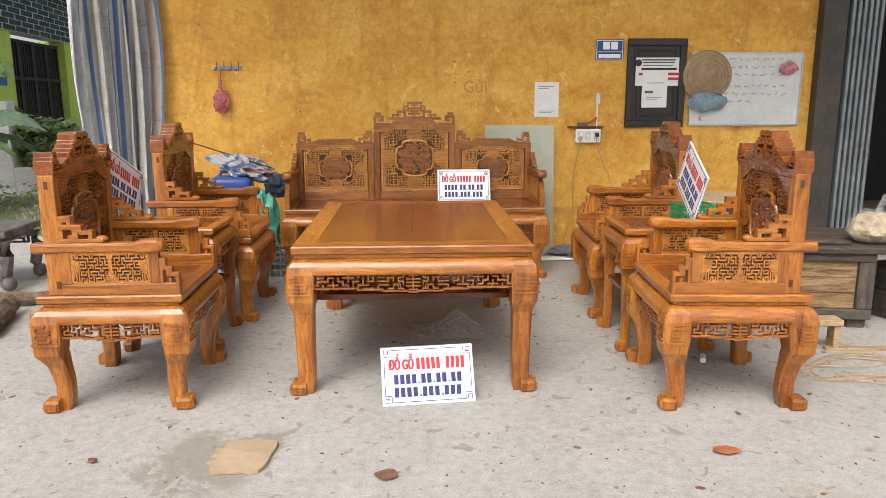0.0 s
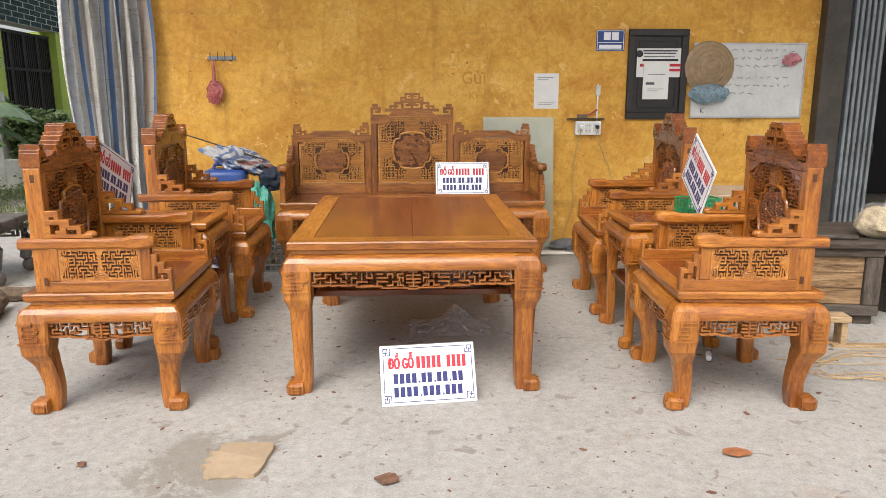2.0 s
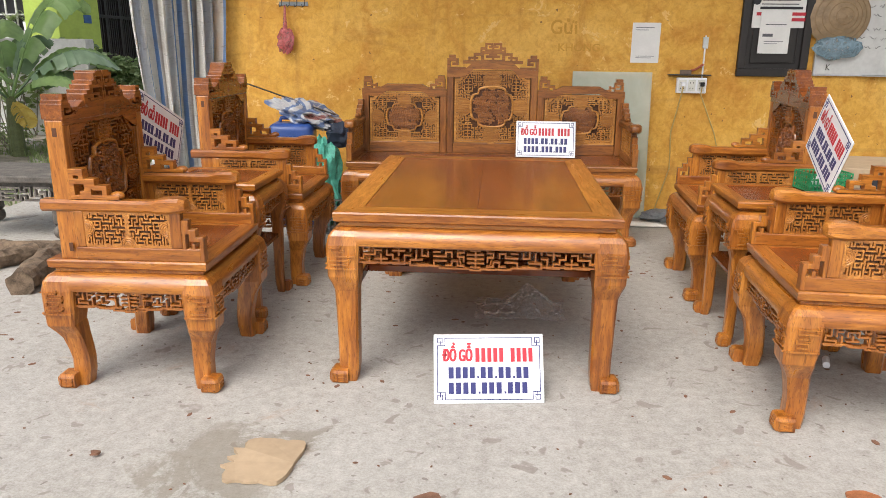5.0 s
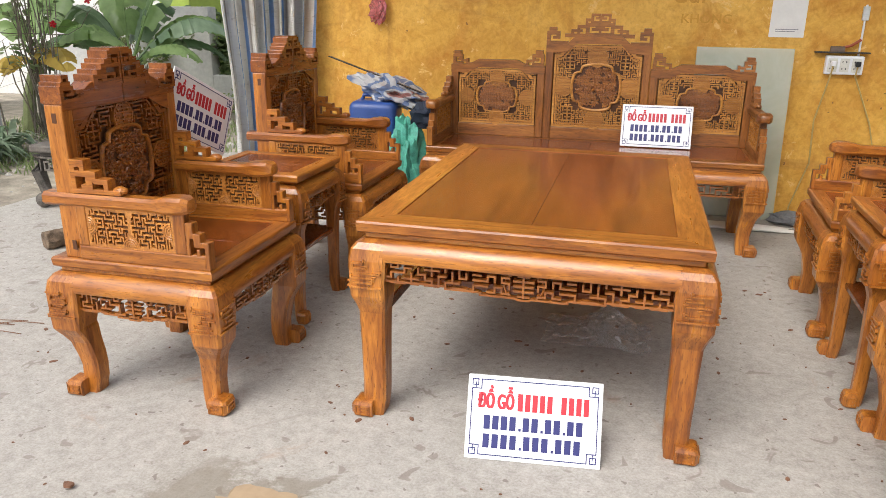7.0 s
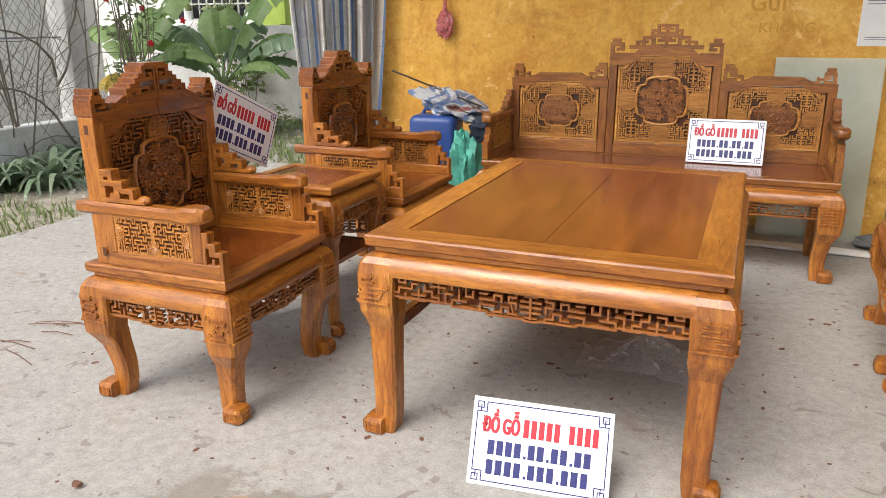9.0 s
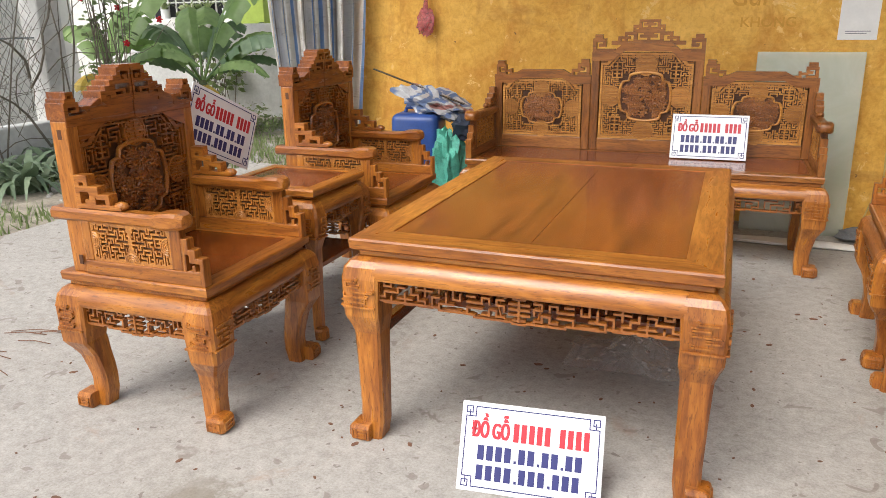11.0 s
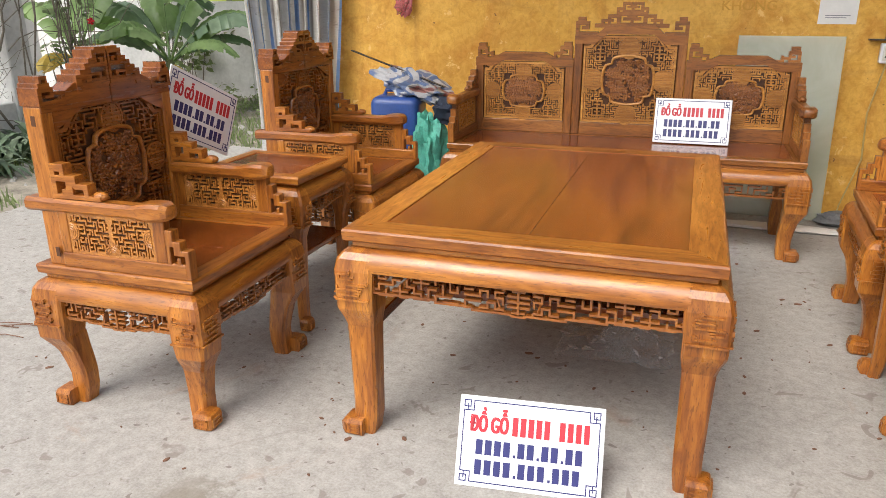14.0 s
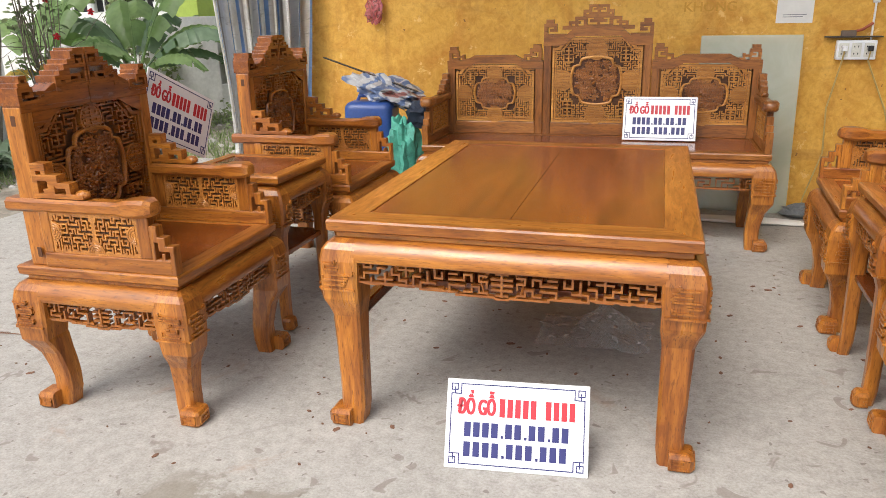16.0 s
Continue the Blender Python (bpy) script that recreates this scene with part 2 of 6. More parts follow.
def medallion(bm, u, w, r, d0, d1, m=None):
    """A round longevity sign: a raised disc with a rim and a mirrored pattern of bars."""
    disc(bm, u, w, r * 0.97, d0 + 0.004, d1, 26, m)
    n = 26
    ro = [(u + r * math.cos(2 * math.pi * k / n), w + r * math.sin(2 * math.pi * k / n)) for k in range(n)]
    ri = [(u + r * 0.88 * math.cos(2 * math.pi * k / n), w + r * 0.88 * math.sin(2 * math.pi * k / n)) for k in range(n)]
    ring_frame(bm, ro, ri, d0, d1, m)
    rects = [(u - r * 0.045, u + r * 0.045, w - r * 0.8, w + r * 0.8)]
    for k in range(-3, 4):
        h = k * r * 0.235
        half = math.sqrt(max(0.02, 0.66 - (h / r) ** 2)) * r
        rects.append((u - half, u + half, w + h - r * 0.05, w + h + r * 0.05))
        if k in (-3, -1, 1):
            for s in (-1, 1):
                e = s * half * 0.72
                rects.append(tuple(sorted((u + e, u + e - s * r * 0.09))) + (w + h, w + h + r * 0.235))
    union(bm, rects, d0 - 0.001, d0 + 0.005, m)


# dark wood tone that paints the shade in the gaps of the fret
GAP_SHADE = wood("carving_gap_shade", "x", (0.045, 0.015, 0.004), (0.085, 0.029, 0.007), (0.13, 0.046, 0.011), 0.5, 0.1)

# ---- furniture set ----


def leg_mesh(sx, sy, zt, knee, top=0.12, low=0.068, seed=1, bow=0.0):
    """A bracket leg: square, stepped in below the knee, with a scrolled toe. Its outer corner is the origin."""
    bm = bmesh.new()
    rows = ((0.0, 0.026 + bow, low - 0.004), (0.05, 0.029 + bow, low), (0.1, 0.03 + bow, low), (knee * 0.6, 0.027 + bow * 0.85, low + 0.004),
            (knee - 0.045, 0.023 + bow * 0.55, low + 0.01), (knee - 0.018, 0.015 + bow * 0.3, low + 0.022), (knee + 0.004, 0.006 + bow * 0.1, low + 0.034), (knee + 0.014, 0.003, low + 0.037), (knee + 0.06, 0.001, top - 0.006),
            (zt - 0.062, 0.0, top), (zt - 0.028, 0.007, top - 0.007), (zt - 0.01, 0.02, top - 0.022), (zt, 0.036, top - 0.04))
    c = 0.008
    rings = []
    for z, o, s in rows:
        a, b = o, o + s
        ring = ((a + c, a), (b - c, a), (b, a + c), (b, b - c), (b - c, b), (a + c, b), (a, b - c), (a, a + c))
        rings.append([(-sx * u, -sy * v, z) for u, v in ring])
    loft(bm, rings)
    # scrolled toe block, turned out at the corner
    o, w, h = bow * 0.5 + 0.001, min(0.066, low * 0.98), 0.054
    rings = []
    for z, k in ((0.0, 0.008), (0.004, 0.002), (0.012, 0.0), (h * 0.75, 0.0), (h * 0.93, 0.004), (h, 0.011)):
        e = o + k
        ring = ((e + c, e), (o + w, e), (o + w, o + w), (e, o + w), (e, e + c))
        rings.append([(-sx * u, -sy * v, z) for u, v in ring])
    loft(bm, rings)
    # square spirals cut on the toe and fret relief on the knee
    for face in (0, 1):
        def put(u0, u1, z0, z1, lift=0.0055):
            lo, hi = (-lift, 0.004) if z0 > 0.06 else (o - 0.0035, o + 0.002)
            if face == 0:
                bar(bm, (-sx * (u0 + u1) / 2, -sy * (lo + hi) / 2, (z0 + z1) / 2), (u1 - u0, hi - lo, z1 - z0))
            else:
                bar(bm, (-sx * (lo + hi) / 2, -sy * (u0 + u1) / 2, (z0 + z1) / 2), (hi - lo, u1 - u0, z1 - z0))
        for u0, u1, z0, z1 in ((o + 0.01, o + w * 0.9, 0.036, 0.041), (o + 0.01, o + 0.015, 0.01, 0.041), (o + 0.01, o + w * 0.9, 0.01, 0.0145), (o + w * 0.82, o + w * 0.9, 0.01, 0.032), (o + 0.026, o + w * 0.9, 0.024, 0.0285)):
            put(u0, u1, z0, z1)
        rnd = random.Random(seed + face)
        z = zt - 0.15
        put(0.006, top - 0.01, z, z + 0.006)
        for k in range(5):
            z += 0.0155
            a = 0.008 + 0.03 * rnd.random()
            b = a + 0.035 + 0.045 * rnd.random()
            b = min(b, top - 0.012)
            put(a, b, z, z + 0.005)
            put(a if k % 2 else b - 0.005, a + 0.005 if k % 2 else b, z, z + 0.0155)
            put(b - 0.012, b + 0.004, z + 0.007, z + 0.012, 0.003)
    return bm


def roll_rail(length, axis, sign, zt, mate=0.0):
    """The ogee rail between two legs; its outer face looks along sign on the other axis."""
    bm = bmesh.new()
    prof = ((0.006, zt - 0.062), (0.003, zt - 0.054), (0.003, zt - 0.042), (0.006, zt - 0.031), (0.012, zt - 0.02), (0.02, zt - 0.011), (0.029, zt - 0.004), (0.038, zt), (0.07, zt), (0.07, zt - 0.062))
    rings = []
    for e in (-length / 2, length / 2):
        rings.append([((e, sign * -o, z) if axis == "x" else (sign * -o, e, z)) for o, z in prof])
    loft(bm, rings)
    return bm


def fret_apron(length, drop, seed, nu, axis, sign, zt, rich=True):
    """The pierced apron under a rail: key fret hung in a thin frame, deeper in the middle."""
    bm = bmesh.new()
    m = Matrix() if axis == "x" else Matrix.Rotation(radians(90), 4, "Z")
    if axis == "x":
        m = Matrix.Rotation(radians(0 if sign < 0 else 180), 4, "Z")
    else:
        m = Matrix.Rotation(radians(90 if sign > 0 else -90), 4, "Z")
    h = length / 2
    z1 = zt - 0.062
    z0 = z1 - drop
    t = 0.0065
    ex = [(-h, h, z1 - t, z1)]
    for sg in (-1, 1):
        for a, b, c, e in ((h - t, h, z0 + drop * 0.06, z1), (h * 0.56, h, z0 + drop * 0.06, z0 + drop * 0.06 + t), (h * 0.56 - t, h * 0.56, z0 - drop * 0.04, z0 + drop * 0.12), (h * 0.31, h * 0.56, z0 - drop * 0.04, z0 - drop * 0.04 + t),
                           (h * 0.31 - t, h * 0.31, z0 - drop * 0.14, z0 + drop * 0.02), (drop * 0.3, h * 0.31, z0 - drop * 0.14, z0 - drop * 0.14 + t), (0, drop * 0.3, z0 - drop * 0.2, z0 - drop * 0.2 + t), (drop * 0.3 - t, drop * 0.3, z0 - drop * 0.2, z0 - drop * 0.08)):
            ex.append(tuple(sorted((sg * a, sg * b))) + (c, e))
    nw = 4
    key_fret(bm, -h, h, z0 + drop * 0.06, z1, int(nu * 0.46) * 2, nw, 0.02, 0.04, 0.006, seed, m, skip=lambda u, w: abs(u) < drop * 0.55, keep=0.84, extra=ex)
    medallion_w = drop * 0.44
    for k in range(5):
        bar(bm, (0, 0.028, z0 + drop * (0.0 + 0.22 * k)), (medallion_w * (2.0 if k in (1, 2, 3) else 1.2), 0.016, t), m)
    bar(bm, (0, 0.026, z0 + drop * 0.42), (t, 0.018, drop * 0.95), m)
    for s in (-1, 1):
        pts = [m @ Vector((s * drop * (0.55 + 0.28 * math.sin(a)), 0.028, z0 + drop * (0.42 + 0.45 * math.cos(a)))) for a in (0.1, 0.8, 1.6, 2.4, 3.05)]
        tube(bm, pts, t * 0.55, 5)
        bmesh.ops.create_icosphere(bm, subdivisions=1, radius=t * 0.9, matrix=Matrix.Translation(pts[0]))
        bmesh.ops.create_icosphere(bm, subdivisions=1, radius=t * 0.9, matrix=Matrix.Translation(pts[-1]))
    return bm


def base_frame(owner, W, D, zt, knee, drop, seed, mx, my, mz, carve, top=0.12, low=0.068, nu=(30, 24), bow=0.0):
    for i, (sx, sy) in enumerate(((-1, -1), (1, -1), (-1, 1), (1, 1))):
        ob = part("leg", leg_mesh(sx, sy, zt, knee, top, low, seed + 3 * i, bow), mz, owner)
        ob.location = (sx * W / 2, sy * D / 2, 0)
    for s in (-1, 1):
        ob = part("apron_rail", roll_rail(W - 2 * top + 0.03, "x", s, zt), mx, owner, smooth=True)
        ob.location = (0, s * D / 2, 0)
        ob = part("apron_rail", roll_rail(D - 2 * top + 0.03, "y", s, zt), my, owner, smooth=True)
        ob.location = (s * W / 2, 0, 0)
        ob = part("pierced_apron", fret_apron(W - 2 * top + 0.014, drop, seed, nu[0], "x", s, zt), APRON, owner, "pierced key-fret carving")
        ob.location = (0, s * D / 2, 0)
        ob = part("pierced_apron", fret_apron(D - 2 * top + 0.014, drop, seed + 1, nu[1], "y", s, zt), APRON, owner, "pierced key-fret carving")
        ob.location = (s * W / 2, 0, 0)


def framed_top(owner, W, D, z0, z1, border, mx, my, panel, split="x", name="top"):
    """A mitred frame of four boards round a slightly sunk panel of two boards."""
    w, d = W / 2, D / 2
    e = 0.008
    for s in (-1, 1):
        bm = bmesh.new()
        out = []
        for z, k in ((z0, 0.010), (z0 + 0.006, 0.002), (z1 - 0.008, 0.0), (z1 - 0.002, 0.003), (z1, 0.008)):
            out.append([(-w + k, s * (d - k), z), (w - k, s * (d - k), z), (w - border, s * (d - border), z), (-w + border, s * (d - border), z)])
        loft(bm, out)
        part(name + "_rail", bm, mx, owner)
        bm = bmesh.new()
        out = []
        for z, k in ((z0, 0.010), (z0 + 0.006, 0.002), (z1 - 0.008, 0.0), (z1 - 0.002, 0.003), (z1, 0.008)):
            out.append([(s * (w - k), -d + k, z), (s * (w - k), d - k, z), (s * (w - border), d - border, z), (s * (w - border), -d + border, z)])
        loft(bm, out)
        part(name + "_rail", bm, my, owner)
    iw, idp = w - border, d - border
    for s in (-1, 1):
        if split == "x":
            bm = block(min(0.0006 * s, s * iw), max(0.0006 * s, s * iw), -idp, idp, z0 + 0.004, z1 - 0.003, 0.0008, 1)
        else:
            bm = block(-iw, iw, min(0.0006 * s, s * idp), max(0.0006 * s, s * idp), z0 + 0.004, z1 - 0.003, 0.0008, 1)
        part("panel_board", bm, panel, owner, "red-brown polished board")


def stepped_crest(bm, W, z, d0, d1, rise=0.155):
    """The crest of a chair back: an arched rail, stepped scrolls at both ends and a stepped tower in the middle."""
    h = W / 2
    hh = h - 0.004
    k = rise / 0.2
    for s in (-1, 1):
        prism(bm, [(s * u, z + w) for u, w in ((0.0012, -0.02), (hh, -0.02), (hh, 0.012), (h * 0.76, 0.014), (h * 0.5, 0.058), (0.0012, 0.064))], d0, d1)
    bmesh.ops.bevel(bm, geom=list(bm.edges), offset=0.004, segments=2, profile=0.5, affect="EDGES")
    g = 0.004
    rects = []
    for s in (-1, 1):
        def add(a, b, c, e):
            rects.append(tuple(sorted((s * a, s * b))) + (z + c * k, z + e * k))
        for a, b, c, e in ((0.0, 0.015, 0.006, 0.062), (0.0, 0.058, 0.052, 0.07), (0.005, 0.048, 0.068, 0.086), (0.012, 0.02, 0.08, 0.106), (0.034, 0.042, 0.08, 0.106), (0.012, 0.042, 0.098, 0.112), (0.045, 0.058, 0.034, 0.06), (0.026, 0.058, 0.03, 0.042), (0.0, 0.1, 0.004, 0.02), (0.084, 0.1, 0.004, 0.046), (0.068, 0.1, 0.036, 0.05)):
            add(h - a, h - b, c, e)
        for a, b, c, e in ((0.12, 0.142, 0.035, 0.096), (0.095, 0.142, 0.08, 0.1), (0.09, 0.122, 0.086, 0.118), (0.076, 0.1, 0.06, 0.134), (0.004, 0.1, 0.122, 0.14), (0.003, 0.011, 0.05, 0.19), (0.032, 0.08, 0.09, 0.102), (0.032, 0.044, 0.078, 0.102), (0.046, 0.064, 0.136, 0.182), (0.003, 0.064, 0.172, 0.19), (0.06, 0.082, 0.136, 0.158), (0.003, 0.05, 0.186, 0.2), (0.003, 0.142, 0.05, 0.068), (0.018, 0.032, 0.14, 0.16), (0.018, 0.04, 0.15, 0.16)):
            add(a, b, c, e)
    union(bm, rects, d0 - g, d1 + g, None, 0.0045, 2)


def octagon(u0, u1, w0, w1, cut, step):
    """A panel outline whose upper corners are stepped in."""
    return [(u0, w0), (u1, w0), (u1, w1 - cut), (u1 - cut * 0.55, w1 - cut), (u1 - cut * 1.4, w1), (u0 + cut * 1.4, w1), (u0 + cut * 0.55, w1 - cut), (u0, w1 - cut)]


def carved_panel(owner, u0, u1, w0, w1, d, carve, ground, seed, cells=(26, 30), rx=0.105, rz=0.115, cut=0.05, med=0.042, name="carved_panel", dark=None, cz=0.0, accent=None):
    """A back panel: fret over a board coloured as shaded gaps, round longevity signs on four sides, a lobed frame with
    blossoms.
    """
    cu, cw = (u0 + u1) / 2, (w0 + w1) / 2 + cz
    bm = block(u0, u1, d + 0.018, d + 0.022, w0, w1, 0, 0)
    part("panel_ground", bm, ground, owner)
    meds = ((cu, w1 - med * 1.15), (cu, w0 + med * 0.9), (u0 + med * 1.1, cw), (u1 - med * 1.1, cw))

    wq, wp = min(0.03, (u1 - u0) * 0.06), (w1 - w0) * 0.085
    plaques = [(cu + a * (u1 - u0) * 0.315, cw + b) for a in (-1, 1) for b in ((w1 - cw) * 0.60, (w0 - cw) * 0.66)]

    def skip(u, w):
        if max(abs(u - cu) / rx, abs(w - cw) / rz) < 0.8:
            return True
        if any(abs(u - a) < wq * 1.15 and abs(w - b) < wp * 1.1 for a, b in plaques):
            return True
        return any((u - a) ** 2 + (w - b) ** 2 < (med * 1.02) ** 2 for a, b in meds)
    bm = bmesh.new()
    for a, b in plaques:
        sign = [(a - 0.004, a + 0.004, b - wp, b + wp)]
        for k in range(5):
            half = wq * (1.0, 0.55, 1.0, 0.55, 1.0)[k]
            zc = b - wp + 2 * wp * k / 4
            sign.append((a - half, a + half, zc - 0.003, zc + 0.003))
        for sd in (-1, 1):
            sign.append(tuple(sorted((a + sd * wq, a + sd * (wq - 0.006)))) + (b - wp, b - wp * 0.2))
            sign.append(tuple(sorted((a + sd * wq, a + sd * (wq - 0.006)))) + (b + wp * 0.3, b + wp))
        union(bm, sign, d - 0.003, d + 0.0185)
    key_fret(bm, u0 + 0.006, u1 - 0.006, w0 + 0.006, w1 - 0.006, cells[0], cells[1], d + 0.001, d + 0.019, 0.0058, seed, skip=skip, keep=0.93)
    part("fret_carving", bm, carve, owner, "pierced fret carving")
    for a, b in meds:
        bm = bmesh.new()
        medallion(bm, a, b, med, d - 0.006, d + 0.0185)
        part("longevity_sign", bm, accent or carve, owner, "round carved longevity sign")
    bm = bmesh.new()
    for k0, k1, dd in ((0.002, 0.014, -0.006), (0.02, 0.025, -0.003)):
        ring_frame(bm, octagon(u0 + k0, u1 - k0, w0 + k0, w1 - k0, cut, 0), octagon(u0 + k1, u1 - k1, w0 + k1, w1 - k1, cut, 0), d + dd, d + 0.0185)
    part("panel_moulding", bm, accent or carve, owner)
    bm = bmesh.new()
    # dark backing, painted as the shade between the blossoms
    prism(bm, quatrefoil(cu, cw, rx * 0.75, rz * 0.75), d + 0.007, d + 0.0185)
    part("panel_ground", bm, TENON_GAP, owner)
    bm = bmesh.new()
    loop = quatrefoil(cu, cw, rx * 0.8, rz * 0.8, 72)
    rings = []
    for k in range(8):
        a = 2 * math.pi * k / 8
        f = 0.76 + 0.045 * math.cos(a)
        rings.append([(cu + (u - cu) * f / 0.8, d + 0.001 - 0.010 * math.sin(a), cw + (w - cw) * f / 0.8) for u, w in loop])
    loft(bm, rings + [rings[0]], cap=False)
    bmesh.ops.remove_doubles(bm, verts=bm.verts, dist=1e-6)
    part("lobed_frame", bm, accent or carve, owner, smooth=True)
    bm = bmesh.new()
    blossoms(bm, cu, cw, rx * 0.64, rz * 0.64, d + 0.003, seed + 5, 150, 0.016, keep=lambda x, z: abs(x) ** 4 + abs(z) ** 4 < 0.9)
    part("blossom_carving", bm, dark or carve, owner, "carved blossoms and leaves")


def spandrel(bm, x, y0, z, length, height, thick, sgn=-1):
    """The stepped scroll bracket where arm meets back: high at the back, low to the front."""
    g = 0.004
    steps = ((0.0, 0.30, 0.78, 1.0), (0.2, 0.30, 0.6, 1.0), (0.0, 0.1, 0.0, 1.0), (0.1, 0.5, 0.5, 0.68), (0.4, 0.52, 0.36, 0.68), (0.46, 0.74, 0.3, 0.46), (0.66, 0.76, 0.12, 0.46), (0.3, 0.44, 0.14, 0.5), (0.2, 0.44, 0.14, 0.28), (0.0, 1.0, 0.0, 0.14))
    m = Matrix.Translation((x, 0, 0)) @ Matrix.Rotation(radians(90), 4, "Z")
    rects = []
    for a, b, c, e in steps:
        rects.append(tuple(sorted((y0 + sgn * a * length, y0 + sgn * b * length))) + (z + c * height, z + e * height))
    union(bm, rects, -thick / 2, thick / 2, m, 0.005, 2)
    bmesh.ops.create_icosphere(bm, subdivisions=2, radius=0.5, matrix=Matrix.LocRotScale((x, y0 + sgn * 0.93 * length, z + 0.12 * height), None, (thick, 0.05, height * 0.28)))


def arm_rest(bm, x, y0, y1, z, w, t):
    """A thick flat arm that swells into a rolled tip at its front end y0."""
    L = y1 - y0
    rings = []
    for f, ww, tt, dz in ((0.0, 0.35, 0.5, 0.004), (0.015, 0.75, 0.85, 0.005), (0.05, 1.05, 1.1, 0.006), (0.12, 1.12, 1.18, 0.005), (0.19, 1.05, 1.1, 0.003), (0.235, 0.84, 0.92, 0.0), (0.3, 0.84, 0.9, 0.0), (1.0, 0.84, 0.9, 0.0)):
        y = y0 + f * L
        a, b, c = w * ww / 2, t * tt / 2, 0.010
        zc = z - t / 2 + dz
        rings.append([(x - a + c, y, zc - b), (x + a - c, y, zc - b), (x + a, y, zc - b + c), (x + a, y, zc + b - c), (x + a - c, y, zc + b), (x - a + c, y, zc + b), (x - a, y, zc + b - c), (x - a, y, zc - b + c)])
    loft(bm, rings)


def arm_side(owner, sx, xo, yf, yb, z0, zarm, seed, my, mz, carve, ground, tip=-0.004, tail=0.035):
    """One arm: bottom rail, stile, carved pierced panel, rest, front bracket, back bracket."""
    x1 = xo
    x0 = xo - 0.036
    xa, xb = sx * x0, sx * x1
    lo, hi = min(xa, xb), max(xa, xb)
    xc = (lo + hi) / 2
    part("arm_rail", block(lo, hi, yf + 0.012, yb, z0, z0 + 0.046), my, owner)
    part("arm_stile", block(lo + 0.002, hi - 0.002, yf + 0.075, yf + 0.115, z0 + 0.046, zarm - 0.04), mz, owner)
    part("arm_stile", block(lo + 0.002, hi - 0.002, yb - 0.035, yb, z0 + 0.046, zarm - 0.04), mz, owner)
    bm = bmesh.new()
    p0, p1 = yf + 0.115, yb - 0.035
    q0, q1 = z0 + 0.046, zarm - 0.04
    m = Matrix.Translation((xc, 0, 0)) @ Matrix.Rotation(radians(90), 4, "Z")
    # board behind the arm fret, coloured as its shaded gaps
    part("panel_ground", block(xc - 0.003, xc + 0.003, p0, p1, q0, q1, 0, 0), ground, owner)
    pc = (p0 + p1) / 2
    r = 0.03
    signs = ((pc, q0 + 0.008), (p0 + 0.008, (q0 + q1) / 2 + 0.004), (p1 - 0.008, (q0 + q1) / 2 + 0.004))

    def skip(u, w):
        return any((u - a) ** 2 + (w - b) ** 2 < (r * 1.05) ** 2 for a, b in signs)
    key_fret(bm, p0 + 0.01, p1 - 0.01, q0 + 0.01, q1 - 0.01, 30, 8, -0.013, 0.013, 0.0052, seed, m, skip, extra=[(p0, p1, q0, q0 + 0.008), (p0, p1, q1 - 0.008, q1), (p0, p0 + 0.008, q0, q1), (p1 - 0.008, p1, q0, q1), (pc - 0.007, pc + 0.007, q0, q1)])
    for i, (a, b) in enumerate(signs):
        angs = [math.pi * k / 10 for k in range(11)]
        start = (0, -math.pi / 2, math.pi / 2)[i]
        poly = [(a + r * math.cos(start + t), b + r * math.sin(start + t)) for t in angs]
        prism(bm, poly, -0.0145, 0.0145, m)
        for k in range(1, 4):
            rr = r * (1 - 0.25 * k) + 0.002
            pts = [m @ Vector((a + rr * math.cos(start + t), s, b + rr * math.sin(start + t))) for s in (-0.015,) for t in angs]
            tube(bm, pts, 0.0018, 4)
            pts = [m @ Vector((a + rr * math.cos(start + t), s, b + rr * math.sin(start + t))) for s in (0.015,) for t in angs]
            tube(bm, pts, 0.0018, 4)
    part("arm_panel_carving", bm, carve, owner, "fret-carved arm panel")
    bm = bmesh.new()
    arm_rest(bm, xc - sx * 0.006, yf + tip, yb + tail, zarm, 0.068, 0.046)
    part("armrest", bm, my, owner, smooth=True)
    # stepped bracket in front of the stile
    bm = bmesh.new()
    H = zarm - 0.05 - z0
    rects = [(yf + a, yf + b, z0 + c * H, z0 + e * H) for a, b, c, e in ((0.0, 0.014, 0.0, 0.5), (0.0, 0.04, 0.44, 0.54), (0.026, 0.05, 0.44, 0.68), (0.026, 0.062, 0.6, 0.7), (0.05, 0.075, 0.6, 0.9), (0.0, 0.06, 0.2, 0.29), (0.03, 0.042, 0.2, 0.4), (0.05, 0.075, 0.0, 0.12), (0.062, 0.075, 0.0, 0.62), (0.0, 0.075, 0.0, 0.08))]
    union(bm, rects, -0.017, 0.017, Matrix.Translation((xc, 0, 0)) @ Matrix.Rotation(radians(90), 4, "Z"), 0.003)
    part("front_bracket", bm, mz, owner)
    bm = bmesh.new()
    spandrel(bm, xc - sx * 0.004, yb, zarm, 0.17, 0.105, 0.036)
    part("back_bracket", bm, my, owner)
    part("tenon", block(xb - 0.001 * sx if sx > 0 else xb - 0.001, xb + 0.001, yb + 0.01, yb + 0.024, z0 + 0.03, z0 + 0.06, 0, 0), TENON_GAP, owner)


CH_ZT, CH_Z0, CH_SEAT, CH_ARM = 0.442, 0.456, 0.492, 0.706


